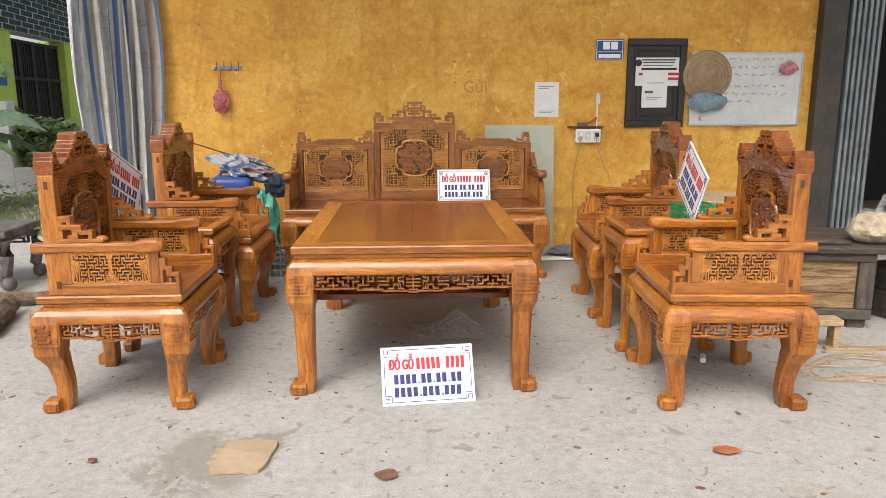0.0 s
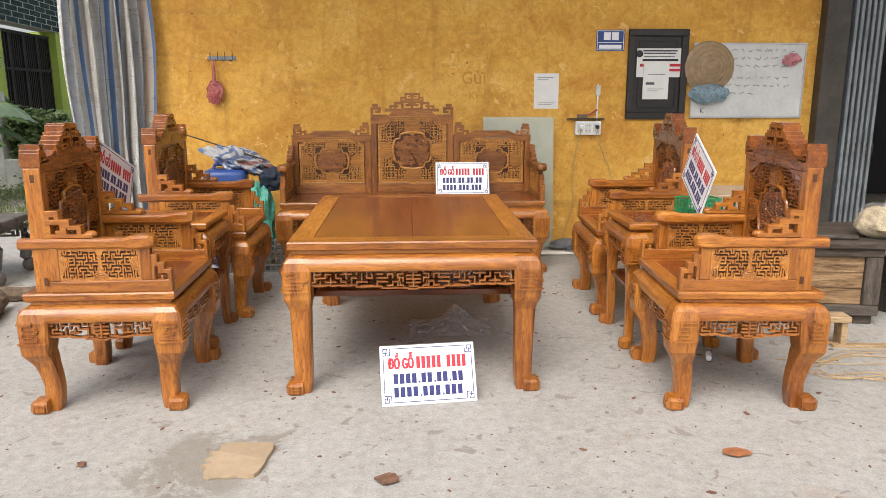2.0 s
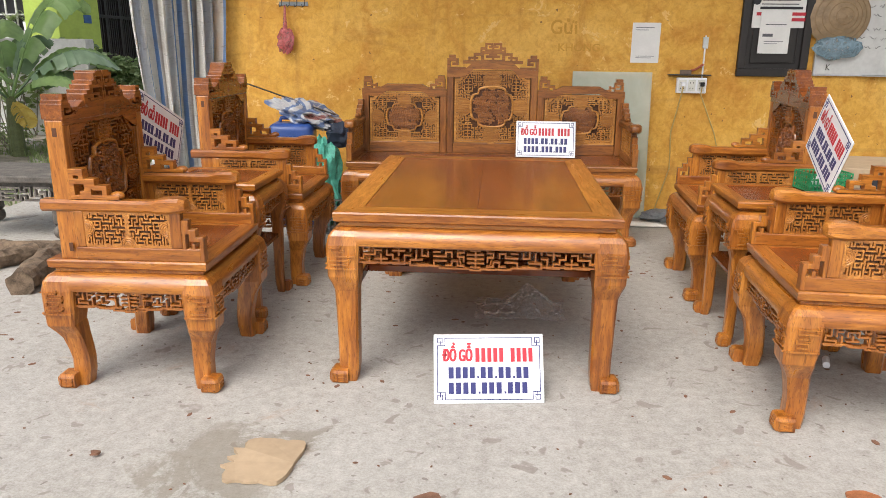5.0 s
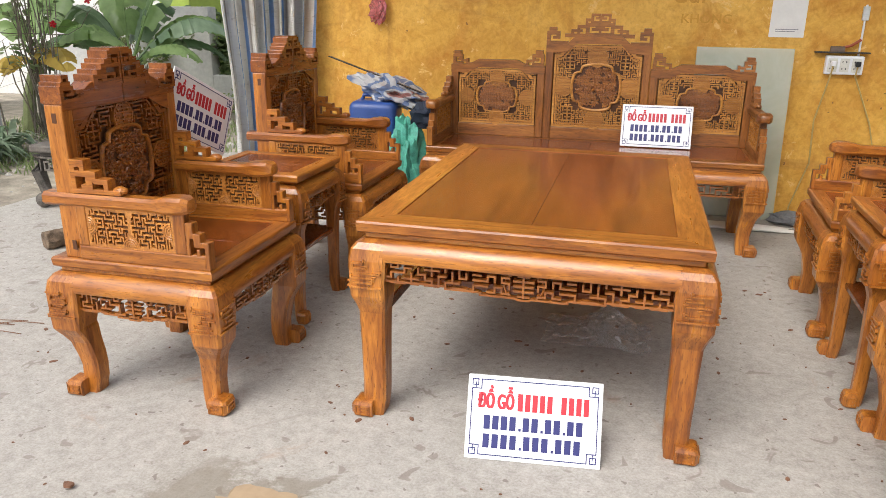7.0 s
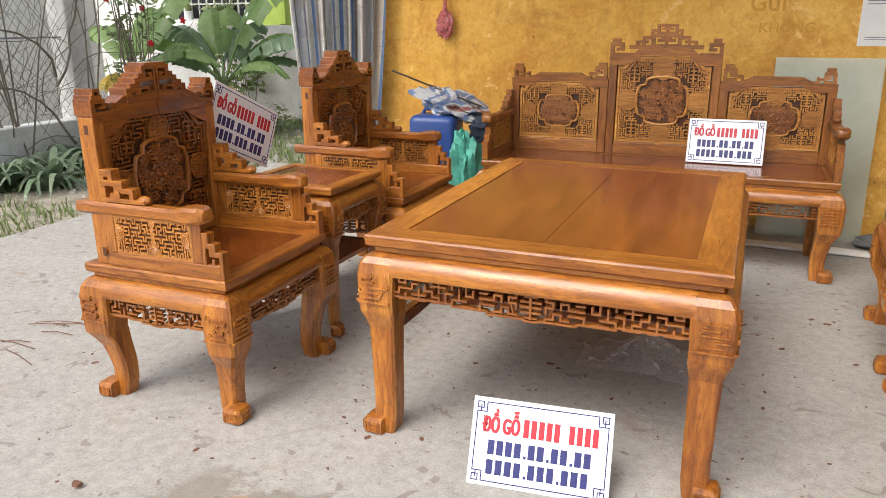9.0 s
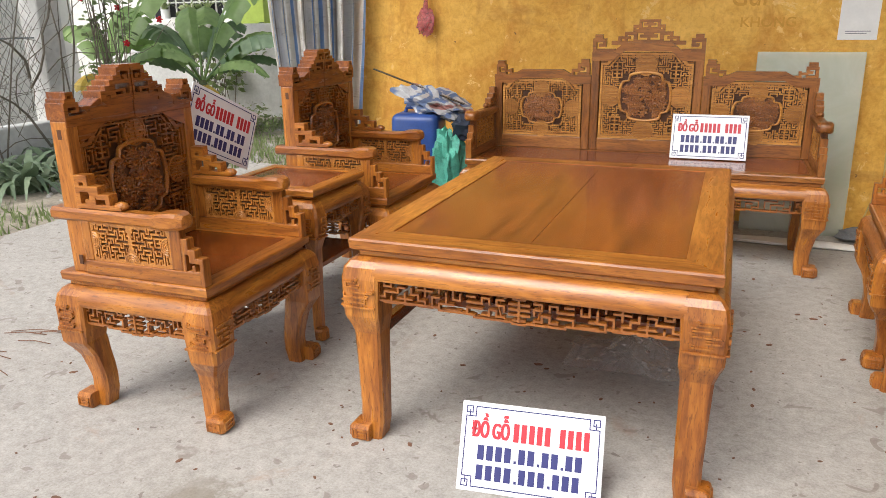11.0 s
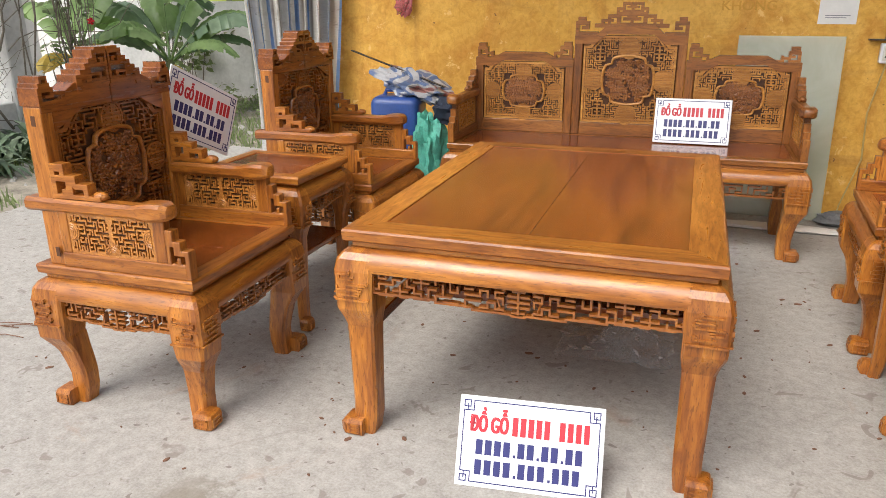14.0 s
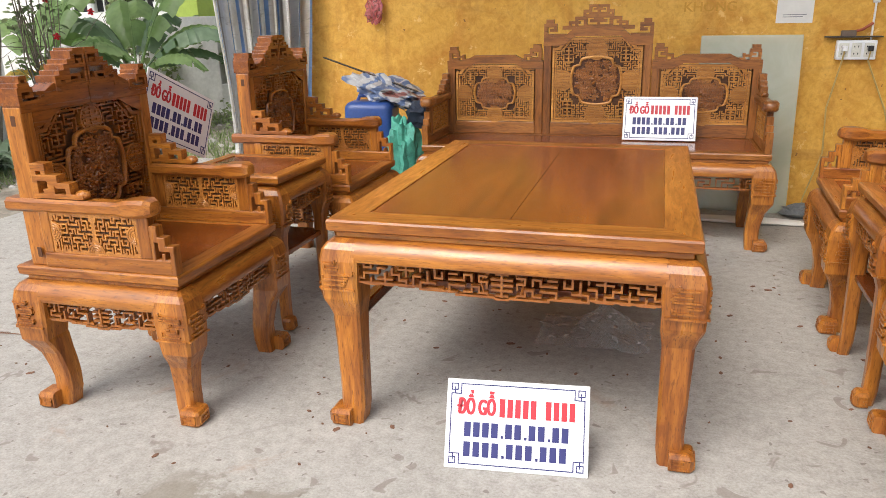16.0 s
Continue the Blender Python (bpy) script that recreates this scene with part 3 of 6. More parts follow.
def chair(at, seed, label):
    c = thing("armchair", label, "chair", at, "carved armchairs")
    W, D = 0.66, 0.62
    base_frame(c, W, D, CH_ZT, 0.235, 0.066, seed, WX, WY, WZ, CARVED, 0.116, 0.064, (34, 28), 0.022)
    part("waist", block(-W / 2 + 0.043, W / 2 - 0.043, -D / 2 + 0.043, D / 2 - 0.043, CH_ZT, CH_Z0, 0.002, 1), WX, c)
    framed_top(c, 0.608, 0.57, CH_Z0, CH_SEAT, 0.06, WX, WY, PX, "x", "seat")
    yb, yf, thick = 0.173, -0.28, 0.062
    for s in (-1, 1):
        arm_side(c, s, 0.3, yf, yb, CH_SEAT, CH_ARM, 21, WY, WZ, CARVE, GAP_SHADE, 0.05, 0.108)
    bw, zt = 0.292, 0.972
    for s in (-1, 1):
        x0, x1 = sorted((s * bw, s * (bw - 0.045)))
        part("back_post", block(x0, x1, yb, yb + thick, CH_SEAT, zt, 0.004), WZ, c)
        part("tenon", block(x0 + (0 if s > 0 else -0.001), x1 + (0.001 if s > 0 else 0), yb + 0.022, yb + 0.038, zt - 0.055, zt - 0.025, 0, 0), TENON_GAP, c)
    part("back_rail", block(-bw + 0.045, bw - 0.045, yb + 0.002, yb + 0.05, CH_SEAT, CH_SEAT + 0.05, 0.003), WX, c)
    bm = bmesh.new()
    stepped_crest(bm, 2 * bw + 0.004, zt, yb - 0.002, yb + thick + 0.002)
    prism(bm, [(-bw + 0.045, zt - 0.02), (bw - 0.045, zt - 0.02), (bw - 0.045, zt - 0.075), (bw - 0.085, zt - 0.06), (0.13, zt - 0.02), (0.1, zt - 0.018), (-0.1, zt - 0.018), (-0.13, zt - 0.02), (-bw + 0.085, zt - 0.06), (-bw + 0.045, zt - 0.075)][::-1], yb + 0.001, yb + 0.05)
    part("crest", bm, CRX, c, "stepped scroll crest in darker wood")
    carved_panel(c, -bw + 0.047, bw - 0.047, CH_SEAT + 0.05, zt - 0.01, yb + 0.014, CARVED, GAP_SHADE, 40, (30, 28), 0.165, 0.165, 0.06, 0.05, cz=-0.012, accent=APRON, dark=CARVED)
    bm = bmesh.new()
    boxy(bm, -bw + 0.045, bw - 0.045, yb + 0.041, yb + 0.05, CH_SEAT + 0.05, zt - 0.03, 0.002)
    part("back_board", bm, PX, c)
    return c


def tilt(x, y, deg):
    return pose(x, y, 0, 0, 0, deg)


chair_a = chair(tilt(-1.19, 3.06, 92.3), 11, "varnished orange-brown carved wooden armchair with stepped crest")
for x, y, a in ((-1.195, 4.295, 91.5), (1.36, 3.005, -92.0), (1.345, 4.30, -91.5)):
    copy_thing(chair_a, tilt(x, y, a))


def coffee_table(at):
    t = thing("coffee_table", "large varnished carved wooden coffee table with polished red-brown top", "table", at)
    W, D = 1.068, 1.43
    base_frame(t, W, D, 0.598, 0.405, 0.070, 71, WX, WY, WZ, CARVE, 0.118, 0.074, (44, 52))
    part("waist", block(-W / 2 + 0.043, W / 2 - 0.043, -D / 2 + 0.043, D / 2 - 0.043, 0.598, 0.618, 0.003, 1), WX, t)
    framed_top(t, 1.022, 1.395, 0.618, 0.657, 0.097, WX, WY, PY, "x", "top")
    for s in (-1, 1):
        x0, x1 = sorted((s * 0.487, s * 0.455))
        part("stretcher", block(x0, x1, -D / 2 + 0.09, D / 2 - 0.09, 0.315, 0.355), PY, t)
    part("shelf", block(-0.455, 0.455, -0.3, 0.32, 0.315, 0.345), PX, t)
    return t


coffee_table(tilt(0.02, 3.613, 1.2))


def side_table(at):
    t = thing("side_table", "small square carved wooden side table", "table", at, "side tables between armchairs")
    W, D = 0.465, 0.50
    base_frame(t, W, D, 0.585, 0.43, 0.055, 91, WX, WY, WZ, CARVED, 0.082, 0.042, (16, 18))
    part("waist", block(-W / 2 + 0.043, W / 2 - 0.043, -D / 2 + 0.043, D / 2 - 0.043, 0.585, 0.597, 0.002, 1), WX, t)
    framed_top(t, 0.43, 0.465, 0.597, 0.63, 0.05, WX, WY, PX, "x", "top")
    part("lower_shelf", block(-W / 2 + 0.04, W / 2 - 0.04, -D / 2 + 0.04, D / 2 - 0.04, 0.29, 0.312), PX, t)
    return t


side_a = side_table(tilt(-1.205, 3.715, 91.0))
copy_thing(side_a, tilt(1.30, 3.645, -90.0))


def sofa(at):
    s = thing("sofa_bench", "long carved wooden bench with three-part fretwork back", "sofa", at)
    W, D = 1.89, 0.60
    base_frame(s, W, D, CH_ZT, 0.235, 0.07, 131, WX, WY, WZ, SCARVE, 0.118, 0.068, (64, 20), 0.02)
    part("waist", block(-W / 2 + 0.043, W / 2 - 0.043, -D / 2 + 0.043, D / 2 - 0.043, CH_ZT, CH_Z0, 0.002, 1), SBX, s)
    framed_top(s, W - 0.06, 0.53, CH_Z0, CH_SEAT, 0.06, SBX, SBY, PX, "x", "seat")
    yb, yf = 0.215, -0.262
    for k in (-1, 1):
        arm_side(s, k, W / 2 - 0.033, yf, yb, CH_SEAT, 0.735, 23, SBY, SBZ, SCARVE, GAP_SHADE)
    spans = ((-0.885, -0.307, 0.898, 0.04), (-0.305, 0.305, 1.025, 0.055), (0.307, 0.885, 0.898, 0.04))
    for i, (u0, u1, zt, cut) in enumerate(spans):
        for a, b in ((u0, u0 + 0.045), (u1 - 0.045, u1)):
            part("back_post", block(a, b, yb, yb + 0.045, CH_SEAT, zt), SBZ, s)
        part("back_rail", block(u0 + 0.045, u1 - 0.045, yb + 0.002, yb + 0.043, CH_SEAT, CH_SEAT + 0.07, 0.004), SBX, s)
        uc = (u0 + u1) / 2
        h = (u1 - u0) / 2
        up = 0.05 if i == 1 else 0.03
        bm = bmesh.new()
        prism(bm, [(u0, zt - 0.035), (uc - h * 0.62, zt - 0.035), (uc - h * 0.42, zt - 0.035 + up), (uc + h * 0.42, zt - 0.035 + up), (uc + h * 0.62, zt - 0.035), (u1, zt - 0.035), (u1, zt + 0.012), (uc + h * 0.62, zt + 0.012), (uc + h * 0.42, zt + 0.012 + up), (uc - h * 0.42, zt + 0.012 + up), (uc - h * 0.62, zt + 0.012), (u0, zt + 0.012)], yb - 0.004, yb + 0.048)
        part("crest_rail", bm, SBX, s)
        carved_panel(s, u0 + 0.05, u1 - 0.05, CH_SEAT + 0.07, zt - 0.04 + up, yb + 0.006, SCARVE, GAP_SHADE, 60 + i, (42, 40) if i == 1 else (40, 28), 0.18 if i == 1 else 0.155, 0.165 if i == 1 else 0.115, cut, 0.058 if i == 1 else 0.048, dark=SBX, accent=SCARVE)
        part("back_board", block(u0 + 0.045, u1 - 0.045, yb + 0.033, yb + 0.042, CH_SEAT + 0.07, zt - 0.03, 0.002), SBX, s)
        bm = bmesh.new()
        d0, d1 = yb + 0.002, yb + 0.042
        rects = []
        if i == 1:
            for k in (-1, 1):
                def add(a, b, c, e):
                    rects.append(tuple(sorted((uc + k * a, uc + k * b))) + (zt + c, zt + e))
                rects.extend(hook(uc + (k * h if k < 0 else h - 0.075), zt + 0.008, 0.075, -k))
                add(h - 0.012, h - 0.055, 0.08, 0.105)
                add(h - 0.07, h - 0.125, 0.008, 0.028)
                rects.extend(hook(uc + (0.006 if k > 0 else -0.081), zt + 0.055, 0.075, -k))
                rects.extend(hook(uc + (0.004 if k > 0 else -0.054), zt + 0.126, 0.055, -k))
                for a, b, c, e in ((0.078, 0.13, 0.1, 0.118), (0.115, 0.13, 0.055, 0.118), (0.1, 0.165, 0.08, 0.094), (0.15, 0.165, 0.055, 0.094), (0.075, 0.2, 0.05, 0.07), (0.052, 0.085, 0.138, 0.154), (0.072, 0.085, 0.11, 0.154), (0.0, 0.007, 0.05, 0.17)):
                    add(a, b, c, e)
        else:
            inner = 1 if i == 0 else -1
            for k, hh in ((inner, 1.0), (-inner, 0.85)):
                e0 = uc + k * (h - 0.01)
                q = 0.07 * hh
                rects.extend(hook(e0 - (q if k > 0 else 0), zt + 0.008, q, -k))
                for a, b, c, f in ((0.006, 0.05, q, 0.03 + q), (q - 0.01, q + 0.035, 0.03 * hh, 0.045 * hh), (q + 0.022, q + 0.035, 0.008, 0.045), (q + 0.02, q + 0.09, 0.008, 0.022)):
                    rects.append(tuple(sorted((e0 - k * a, e0 - k * b))) + (zt + c, zt + f))
        bm.free()
        groups = (lambda r: (r[0] + r[1]) / 2 - uc < -0.215, lambda r: abs((r[0] + r[1]) / 2 - uc) <= 0.215, lambda r: (r[0] + r[1]) / 2 - uc > 0.215) if i == 1 else (lambda r: (r[0] + r[1]) / 2 < uc, lambda r: (r[0] + r[1]) / 2 >= uc)
        for keep in groups:
            mine = [r for r in rects if keep(r)]
            bm = bmesh.new()
            union(bm, mine, d0, d1, None, 0.003)
            part("crest_scroll", bm, SBX, s)
    return s


sofa(pose(0.008, 5.265, 0, 0, 0, 1.6) @ Matrix.Diagonal((1, 1, 1.03, 1)))

# ---- setting: ground, walls, roof ----
WALL_Y = 6.05


def ochre():
    m, t, b = nodes_of("ochre_limewash")
    v = coords(t)
    big = noise_tex(t, v, 0.8, 6, 0.62, 0.8)
    mid = noise_tex(t, v, 2.6, 7, 0.68, 1.4)
    fine = noise_tex(t, v, 38, 4, 0.65)
    c = ramp(t, big, ((0.32, (0.54, 0.25, 0.03)), (0.5, (0.72, 0.39, 0.06)), (0.68, (0.82, 0.5, 0.12))))
    c = mix(t, ramp(t, mid, ((0.5, (0, 0, 0)), (0.66, (0.8, 0.8, 0.8)))), c, (0.55, 0.22, 0.022))
    drip = noise_tex(t, coords(t, (4, 4, 0.6)), 1.7, 6, 0.65, 0.7)
    c = mix(t, ramp(t, drip, ((0.54, (0, 0, 0)), (0.7, (0.6, 0.6, 0.6)))), c, (0.40, 0.16, 0.025))
    band = noise_tex(t, coords(t, (0.45, 1, 3.2)), 1.5, 6, 0.6, 0.6)
    c = mix(t, ramp(t, band, ((0.57, (0, 0, 0)), (0.68, (0.55, 0.55, 0.55)))), c, (0.34, 0.15, 0.03))
    peel = noise_tex(t, v, 5.5, 7, 0.72, 0.6)
    mottle = noise_tex(t, v, 15, 6, 0.72, 0.9)
    c = mix(t, 0.3, c, ramp(t, mottle, ((0.36, (0.46, 0.2, 0.02)), (0.62, (0.88, 0.55, 0.13)))))
    c = mix(t, ramp(t, peel, ((0.615, (0, 0, 0)), (0.635, (0.65, 0.65, 0.65)))), c, (0.85, 0.58, 0.22))
    c = mix(t, ramp(t, fine, ((0.3, (0.35, 0.35, 0.35)), (0.5, (0, 0, 0)))), c, (0.42, 0.18, 0.03))
    c = mix(t, ramp(t, noise_tex(t, v, 24, 2, 0.5), ((0.735, (0, 0, 0)), (0.765, (0.85, 0.85, 0.85)))), c, (0.14, 0.07, 0.03))
    t.links.new(c, b.inputs["Base Color"])
    b.inputs["Roughness"].default_value = 0.8
    relief(t, b, peel, 0.35, 0.01)
    return m


def concrete():
    m, t, b = nodes_of("worn_concrete")
    v = coords(t)
    big = noise_tex(t, v, 0.5, 6, 0.62, 1.0)
    mid = noise_tex(t, v, 2.2, 7, 0.68, 1.6)
    fine = noise_tex(t, v, 26, 6, 0.7)
    c = ramp(t, big, ((0.32, (0.325, 0.30, 0.265)), (0.52, (0.425, 0.40, 0.36)), (0.7, (0.5, 0.48, 0.44))))
    c = mix(t, 0.45, c, ramp(t, mid, ((0.34, (0.25, 0.23, 0.20)), (0.62, (0.45, 0.43, 0.395)))))
    c = mix(t, 0.36, c, ramp(t, fine, ((0.36, (0.19, 0.175, 0.155)), (0.64, (0.53, 0.51, 0.48)))))
    grit = noise_tex(t, v, 120, 3, 0.7)
    c = mix(t, 0.22, c, ramp(t, grit, ((0.36, (0.14, 0.125, 0.11)), (0.62, (0.55, 0.53, 0.5)))))
    scuff = noise_tex(t, coords(t, (1.0, 3.0, 1)), 5, 5, 0.7, 2.2)
    c = mix(t, ramp(t, scuff, ((0.63, (0, 0, 0)), (0.7, (0.5, 0.5, 0.5)))), c, (0.55, 0.535, 0.51))
    spots = noise_tex(t, v, 11, 2, 0.45, 0.8)
    c = mix(t, ramp(t, spots, ((0.665, (0, 0, 0)), (0.69, (0.6, 0.6, 0.6)))), c, (0.2, 0.165, 0.14))
    drops = noise_tex(t, v, 34, 1, 0.4, 0.4)
    c = mix(t, ramp(t, drops, ((0.72, (0, 0, 0)), (0.75, (0.7, 0.7, 0.7)))), c, (0.16, 0.13, 0.11))
    rust = noise_tex(t, v, 1.4, 6, 0.66, 2.4)
    c = mix(t, ramp(t, rust, ((0.6, (0, 0, 0)), (0.7, (0.42, 0.42, 0.42)))), c, (0.36, 0.245, 0.17))
    crack = t.nodes.new("ShaderNodeTexVoronoi")
    crack.feature = "DISTANCE_TO_EDGE"
    crack.inputs["Scale"].default_value = 0.9
    warp = t.nodes.new("ShaderNodeVectorMath")
    warp.operation = "MULTIPLY_ADD"
    t.links.new(mid, warp.inputs[0])
    warp.inputs[1].default_value = (0.9, 0.9, 0)
    t.links.new(v, warp.inputs[2])
    t.links.new(warp.outputs[0], crack.inputs["Vector"])
    line = ramp(t, crack.outputs["Distance"], ((0.0, (0.55, 0.55, 0.55)), (0.008, (0, 0, 0))))
    c = mix(t, mix(t, ramp(t, big, ((0.5, (0, 0, 0)), (0.6, (1, 1, 1)))), (0, 0, 0), line), c, (0.2, 0.17, 0.15))
    # damp patch round the cardboard
    sub = t.nodes.new("ShaderNodeVectorMath")
    sub.operation = "DISTANCE"
    t.links.new(warp.outputs[0], sub.inputs[0])
    sub.inputs[1].default_value = (-0.68 + 0.45, 2.32 + 0.45, 0)
    wet = ramp(t, sub.outputs["Value"], ((0.2, (0.6, 0.6, 0.6)), (0.27, (0, 0, 0))))
    c = mix(t, wet, c, (0.2, 0.17, 0.13))
    t.links.new(c, b.inputs["Base Color"])
    b.inputs["Roughness"].default_value = 0.75
    relief(t, b, fine, 0.3, 0.004)
    return m


OCHRE, CONCRETE = ochre(), concrete()
GREYWALL = plain("grey_cement_render", (0.68, 0.68, 0.66), 0.9, 0, 0.18, 2.5, 0.3)
# near-black colour stands in for the lack of light in inner rooms
UNLIT = plain("unlit_interior_black", (0.03, 0.03, 0.033), 0.9)
SOIL = plain("earth_with_gravel", (0.34, 0.3, 0.24), 0.95, 0, 0.35, 6.0, 0.6)

ob = part("ground", block(-400, 400, -400, 400, -0.32, -0.03, 0, 0), SOIL)
tagged(ob, "bare earth and gravel yard ground", "ground", kind="structure")
ob = part("floor", block(-2.35, 6.0, -6.0, 6.05, -0.2, 0.0, 0, 0), CONCRETE)
tagged(ob, "worn grey concrete floor with stains", "floor", kind="structure")
ob = part("pavement", block(-3.7, -2.35, -6.0, 6.8, -0.2, -0.006, 0, 0), CONCRETE)
tagged(ob, "weathered concrete apron beside the shop", "pavement", kind="structure")
ob = part("wall_north", block(-2.15, 3.28, WALL_Y, WALL_Y + 0.22, -0.1, 3.9, 0, 0), OCHRE)
tagged(ob, "stained ochre limewashed wall", "wall", kind="structure")
# added roof out of view; its front edge is set to shade wall and seats
ob = part("ceiling", block(-2.6, 6.0, 3.0, 9.2, 3.9, 4.0, 0, 0), plain("unseen_roof_grey", (0.3, 0.3, 0.3), 0.7))
tagged(ob, "plain grey unseen roof, added to shade the shop front", "ceiling", kind="structure")
# ---- shop front: door, curtain, wall things ----
STEEL = plain("grey_painted_steel", (0.24, 0.265, 0.28), 0.45, 0.3, 0.2, 8)
STEELD = plain("dark_steel_post", (0.07, 0.06, 0.05), 0.55, 0.2, 0.3, 6)
WHITE = plain("white_enamel_sheet", (0.82, 0.83, 0.85), 0.35, 0, 0.04, 9, 0.03)
PAPER = plain("white_paper", (0.78, 0.77, 0.74), 0.8, 0, 0.05, 8, 0.05)
INKR = plain("red_sign_paint", (0.52, 0.02, 0.035), 0.4, 0, 0.05)
INKB = plain("blue_sign_paint", (0.022, 0.024, 0.14), 0.4, 0, 0.05)
INKK = plain("black_ink", (0.02, 0.02, 0.025), 0.6, 0, 0.05)
BLACKP = plain("black_plastic", (0.02, 0.02, 0.022), 0.4)


def lettering(words, m, width, height, material, parent, bold=0.0):
    """Flat letters of the built-in font, fitted into a width and height, standing in the plane of m (x along, z up)."""
    cu = bpy.data.curves.new("letters", "FONT")
    cu.body = words
    cu.extrude = 0.0
    cu.offset = 0.016
    tmp = bpy.data.objects.new("letters", cu)
    scene.collection.objects.link(tmp)
    dg = bpy.context.evaluated_depsgraph_get()
    me = bpy.data.meshes.new_from_object(tmp.evaluated_get(dg))
    bpy.data.objects.remove(tmp)
    xs = [v.co.x for v in me.vertices]
    ys = [v.co.y for v in me.vertices]
    x0, x1, y0, y1 = min(xs), max(xs), min(ys), max(ys)
    for v in me.vertices:
        p = Vector(((v.co.x - x0) / (x1 - x0) * width, 0, (v.co.y - y0) / (y1 - y0) * height))
        v.co = m @ p
    if bold:
        pts, faces = [v.co.copy() for v in me.vertices], [tuple(f.vertices) for f in me.polygons]
        shift = [m.to_3x3() @ Vector((k * bold, -0.0003 * (k + 1), 0)) for k in (-1, 0, 1)]
        heavy = bpy.data.meshes.new("letters")
        heavy.from_pydata([tuple(p + d) for d in shift for p in pts], [], [tuple(i + k * len(pts) for i in f) for k in range(3) for f in faces])
        me = heavy
    me.materials.clear()
    me.materials.append(material)
    ob = new("lettering", me)
    ob.parent = parent
    return ob


def rects_part(name, rects, d0, d1, material, parent, m=None, label=""):
    """Thin printed bars, each one a part."""
    for a, b, c, e in rects:
        bm = bmesh.new()
        bar(bm, ((a + b) / 2, (d0 + d1) / 2, (c + e) / 2), (b - a, d1 - d0, e - c), m)
        part(name.rstrip("s"), bm, material, parent, label)


SW, SH = 0.395, 0.245


def sign_board(at, label):
    """A white sheet sign; its face looks along -y, its lower edge lies on z = 0."""
    s = thing("sign_board", label, "sign", at, "shop signs")
    bm = bmesh.new()
    boxy(bm, -SW / 2, SW / 2, 0, 0.006, 0, SH, 0.002, 1)
    part("plate", bm, WHITE, s)
    f = 0.012
    g = 0.003
    x, z = SW / 2 - f, SH - f
    border = [(-x + 0.03, x - 0.03, f, f + g), (-x + 0.03, x - 0.03, z - g, z), (-x, -x + g, f + 0.03, z - 0.03), (x - g, x, f + 0.03, z - 0.03)]
    for sx in (-1, 1):
        for sz in (0, 1):
            def put(a, b, c, e):
                u = sorted((sx * (x - a), sx * (x - b)))
                w = sorted(((z - c), (z - e))) if sz else [f + c, f + e]
                border.append((u[0], u[1], w[0], w[1]))
            put(0.0, 0.02, 0.0, g)
            put(0.0, g, 0.0, 0.02)
            put(0.02 - g, 0.02, 0.0, 0.02)
            put(0.0, 0.02, 0.02 - g, 0.02)
            put(0.01, 0.03, 0.03 - g, 0.03)
            put(0.01, 0.01 + g, 0.01, 0.03)
            put(0.03 - g, 0.03, 0.0, 0.03)
            put(0.0, 0.03, 0.03 - g, 0.03)
    bm = bmesh.new()
    union(bm, border, -0.0012, 0.0004)
    part("border_line", bm, INKB, s)
    base = Matrix.Translation((-0.165, -0.0012, 0.148))
    lettering("\u0110\u1ed2 G\u1ed6", base, 0.105, 0.068, INKR, s, 0.0022)
    bars = []
    for k in range(5):
        bars.append((-0.048 + 0.0215 * k, -0.048 + 0.0215 * k + 0.015, 0.146, 0.196))
    for k in range(4):
        bars.append((0.079 + 0.0215 * k, 0.079 + 0.0215 * k + 0.015, 0.146, 0.196))
    rects_part("red_bars", bars, -0.0012, 0.0004, INKR, s)
    bars = []
    for row, gaps in ((0.088, (4, 6, 8)), (0.034, (4, 7))):
        u = -0.145
        for k in range(10):
            if k in gaps:
                bars.append((u + 0.002, u + 0.009, row, row + 0.008))
                u += 0.014
            bars.append((u, u + 0.0185, row, row + 0.04))
            u += 0.0262 if len(gaps) == 2 else 0.0252
    rects_part("blue_bars", bars, -0.0012, 0.0004, INKB, s)
    return s


def frame_from(corner, along, up):
    """A pose whose x runs along, whose z runs up and whose origin lies at the lower edge's middle."""
    x = Vector(along).normalized()
    z = Vector(up)
    z = (z - x * z.dot(x)).normalized()
    y = z.cross(x)
    m = Matrix((x, y, z)).transposed().to_4x4()
    m.translation = Vector(corner) + x * SW / 2
    return m


floor_sign = sign_board(frame_from((-0.094, 2.765, 0.002), (0.388, 0.052, 0), (-0.03, 0.42, 0.9)), "white sheet sign with red letters leaning on a strut")
bm = bmesh.new()
tube(bm, [(0.15, 0.012, 0.2), (0.15, 0.17, 0.12), (0.15, 0.215, 0.105)], 0.004, 6)
tube(bm, [(-0.15, 0.012, 0.2), (-0.15, 0.17, 0.12), (-0.15, 0.215, 0.105)], 0.004, 6)
tube(bm, [(0.15, 0.215, 0.105), (-0.15, 0.215, 0.105)], 0.004, 6)
part("strut", bm, BLACKP, floor_sign)
copies = (
    (frame_from((0.175, 5.335, 0.51), (1, 0.035, 0), (0, 0.33, 0.95)), "white sheet sign with red letters leaning on bench back"),
    (frame_from((-1.41, 3.305, 0.822), (0.02, 0.36, -0.168), (0.02, 0.4, 0.9)), "white sheet sign tipped on one corner on side table"),
    (frame_from((1.385, 3.66, 0.83), (-0.035, -0.36, -0.15), (0.1, -0.36, 0.9)), "white sheet sign tipped on one corner on side table"),
)
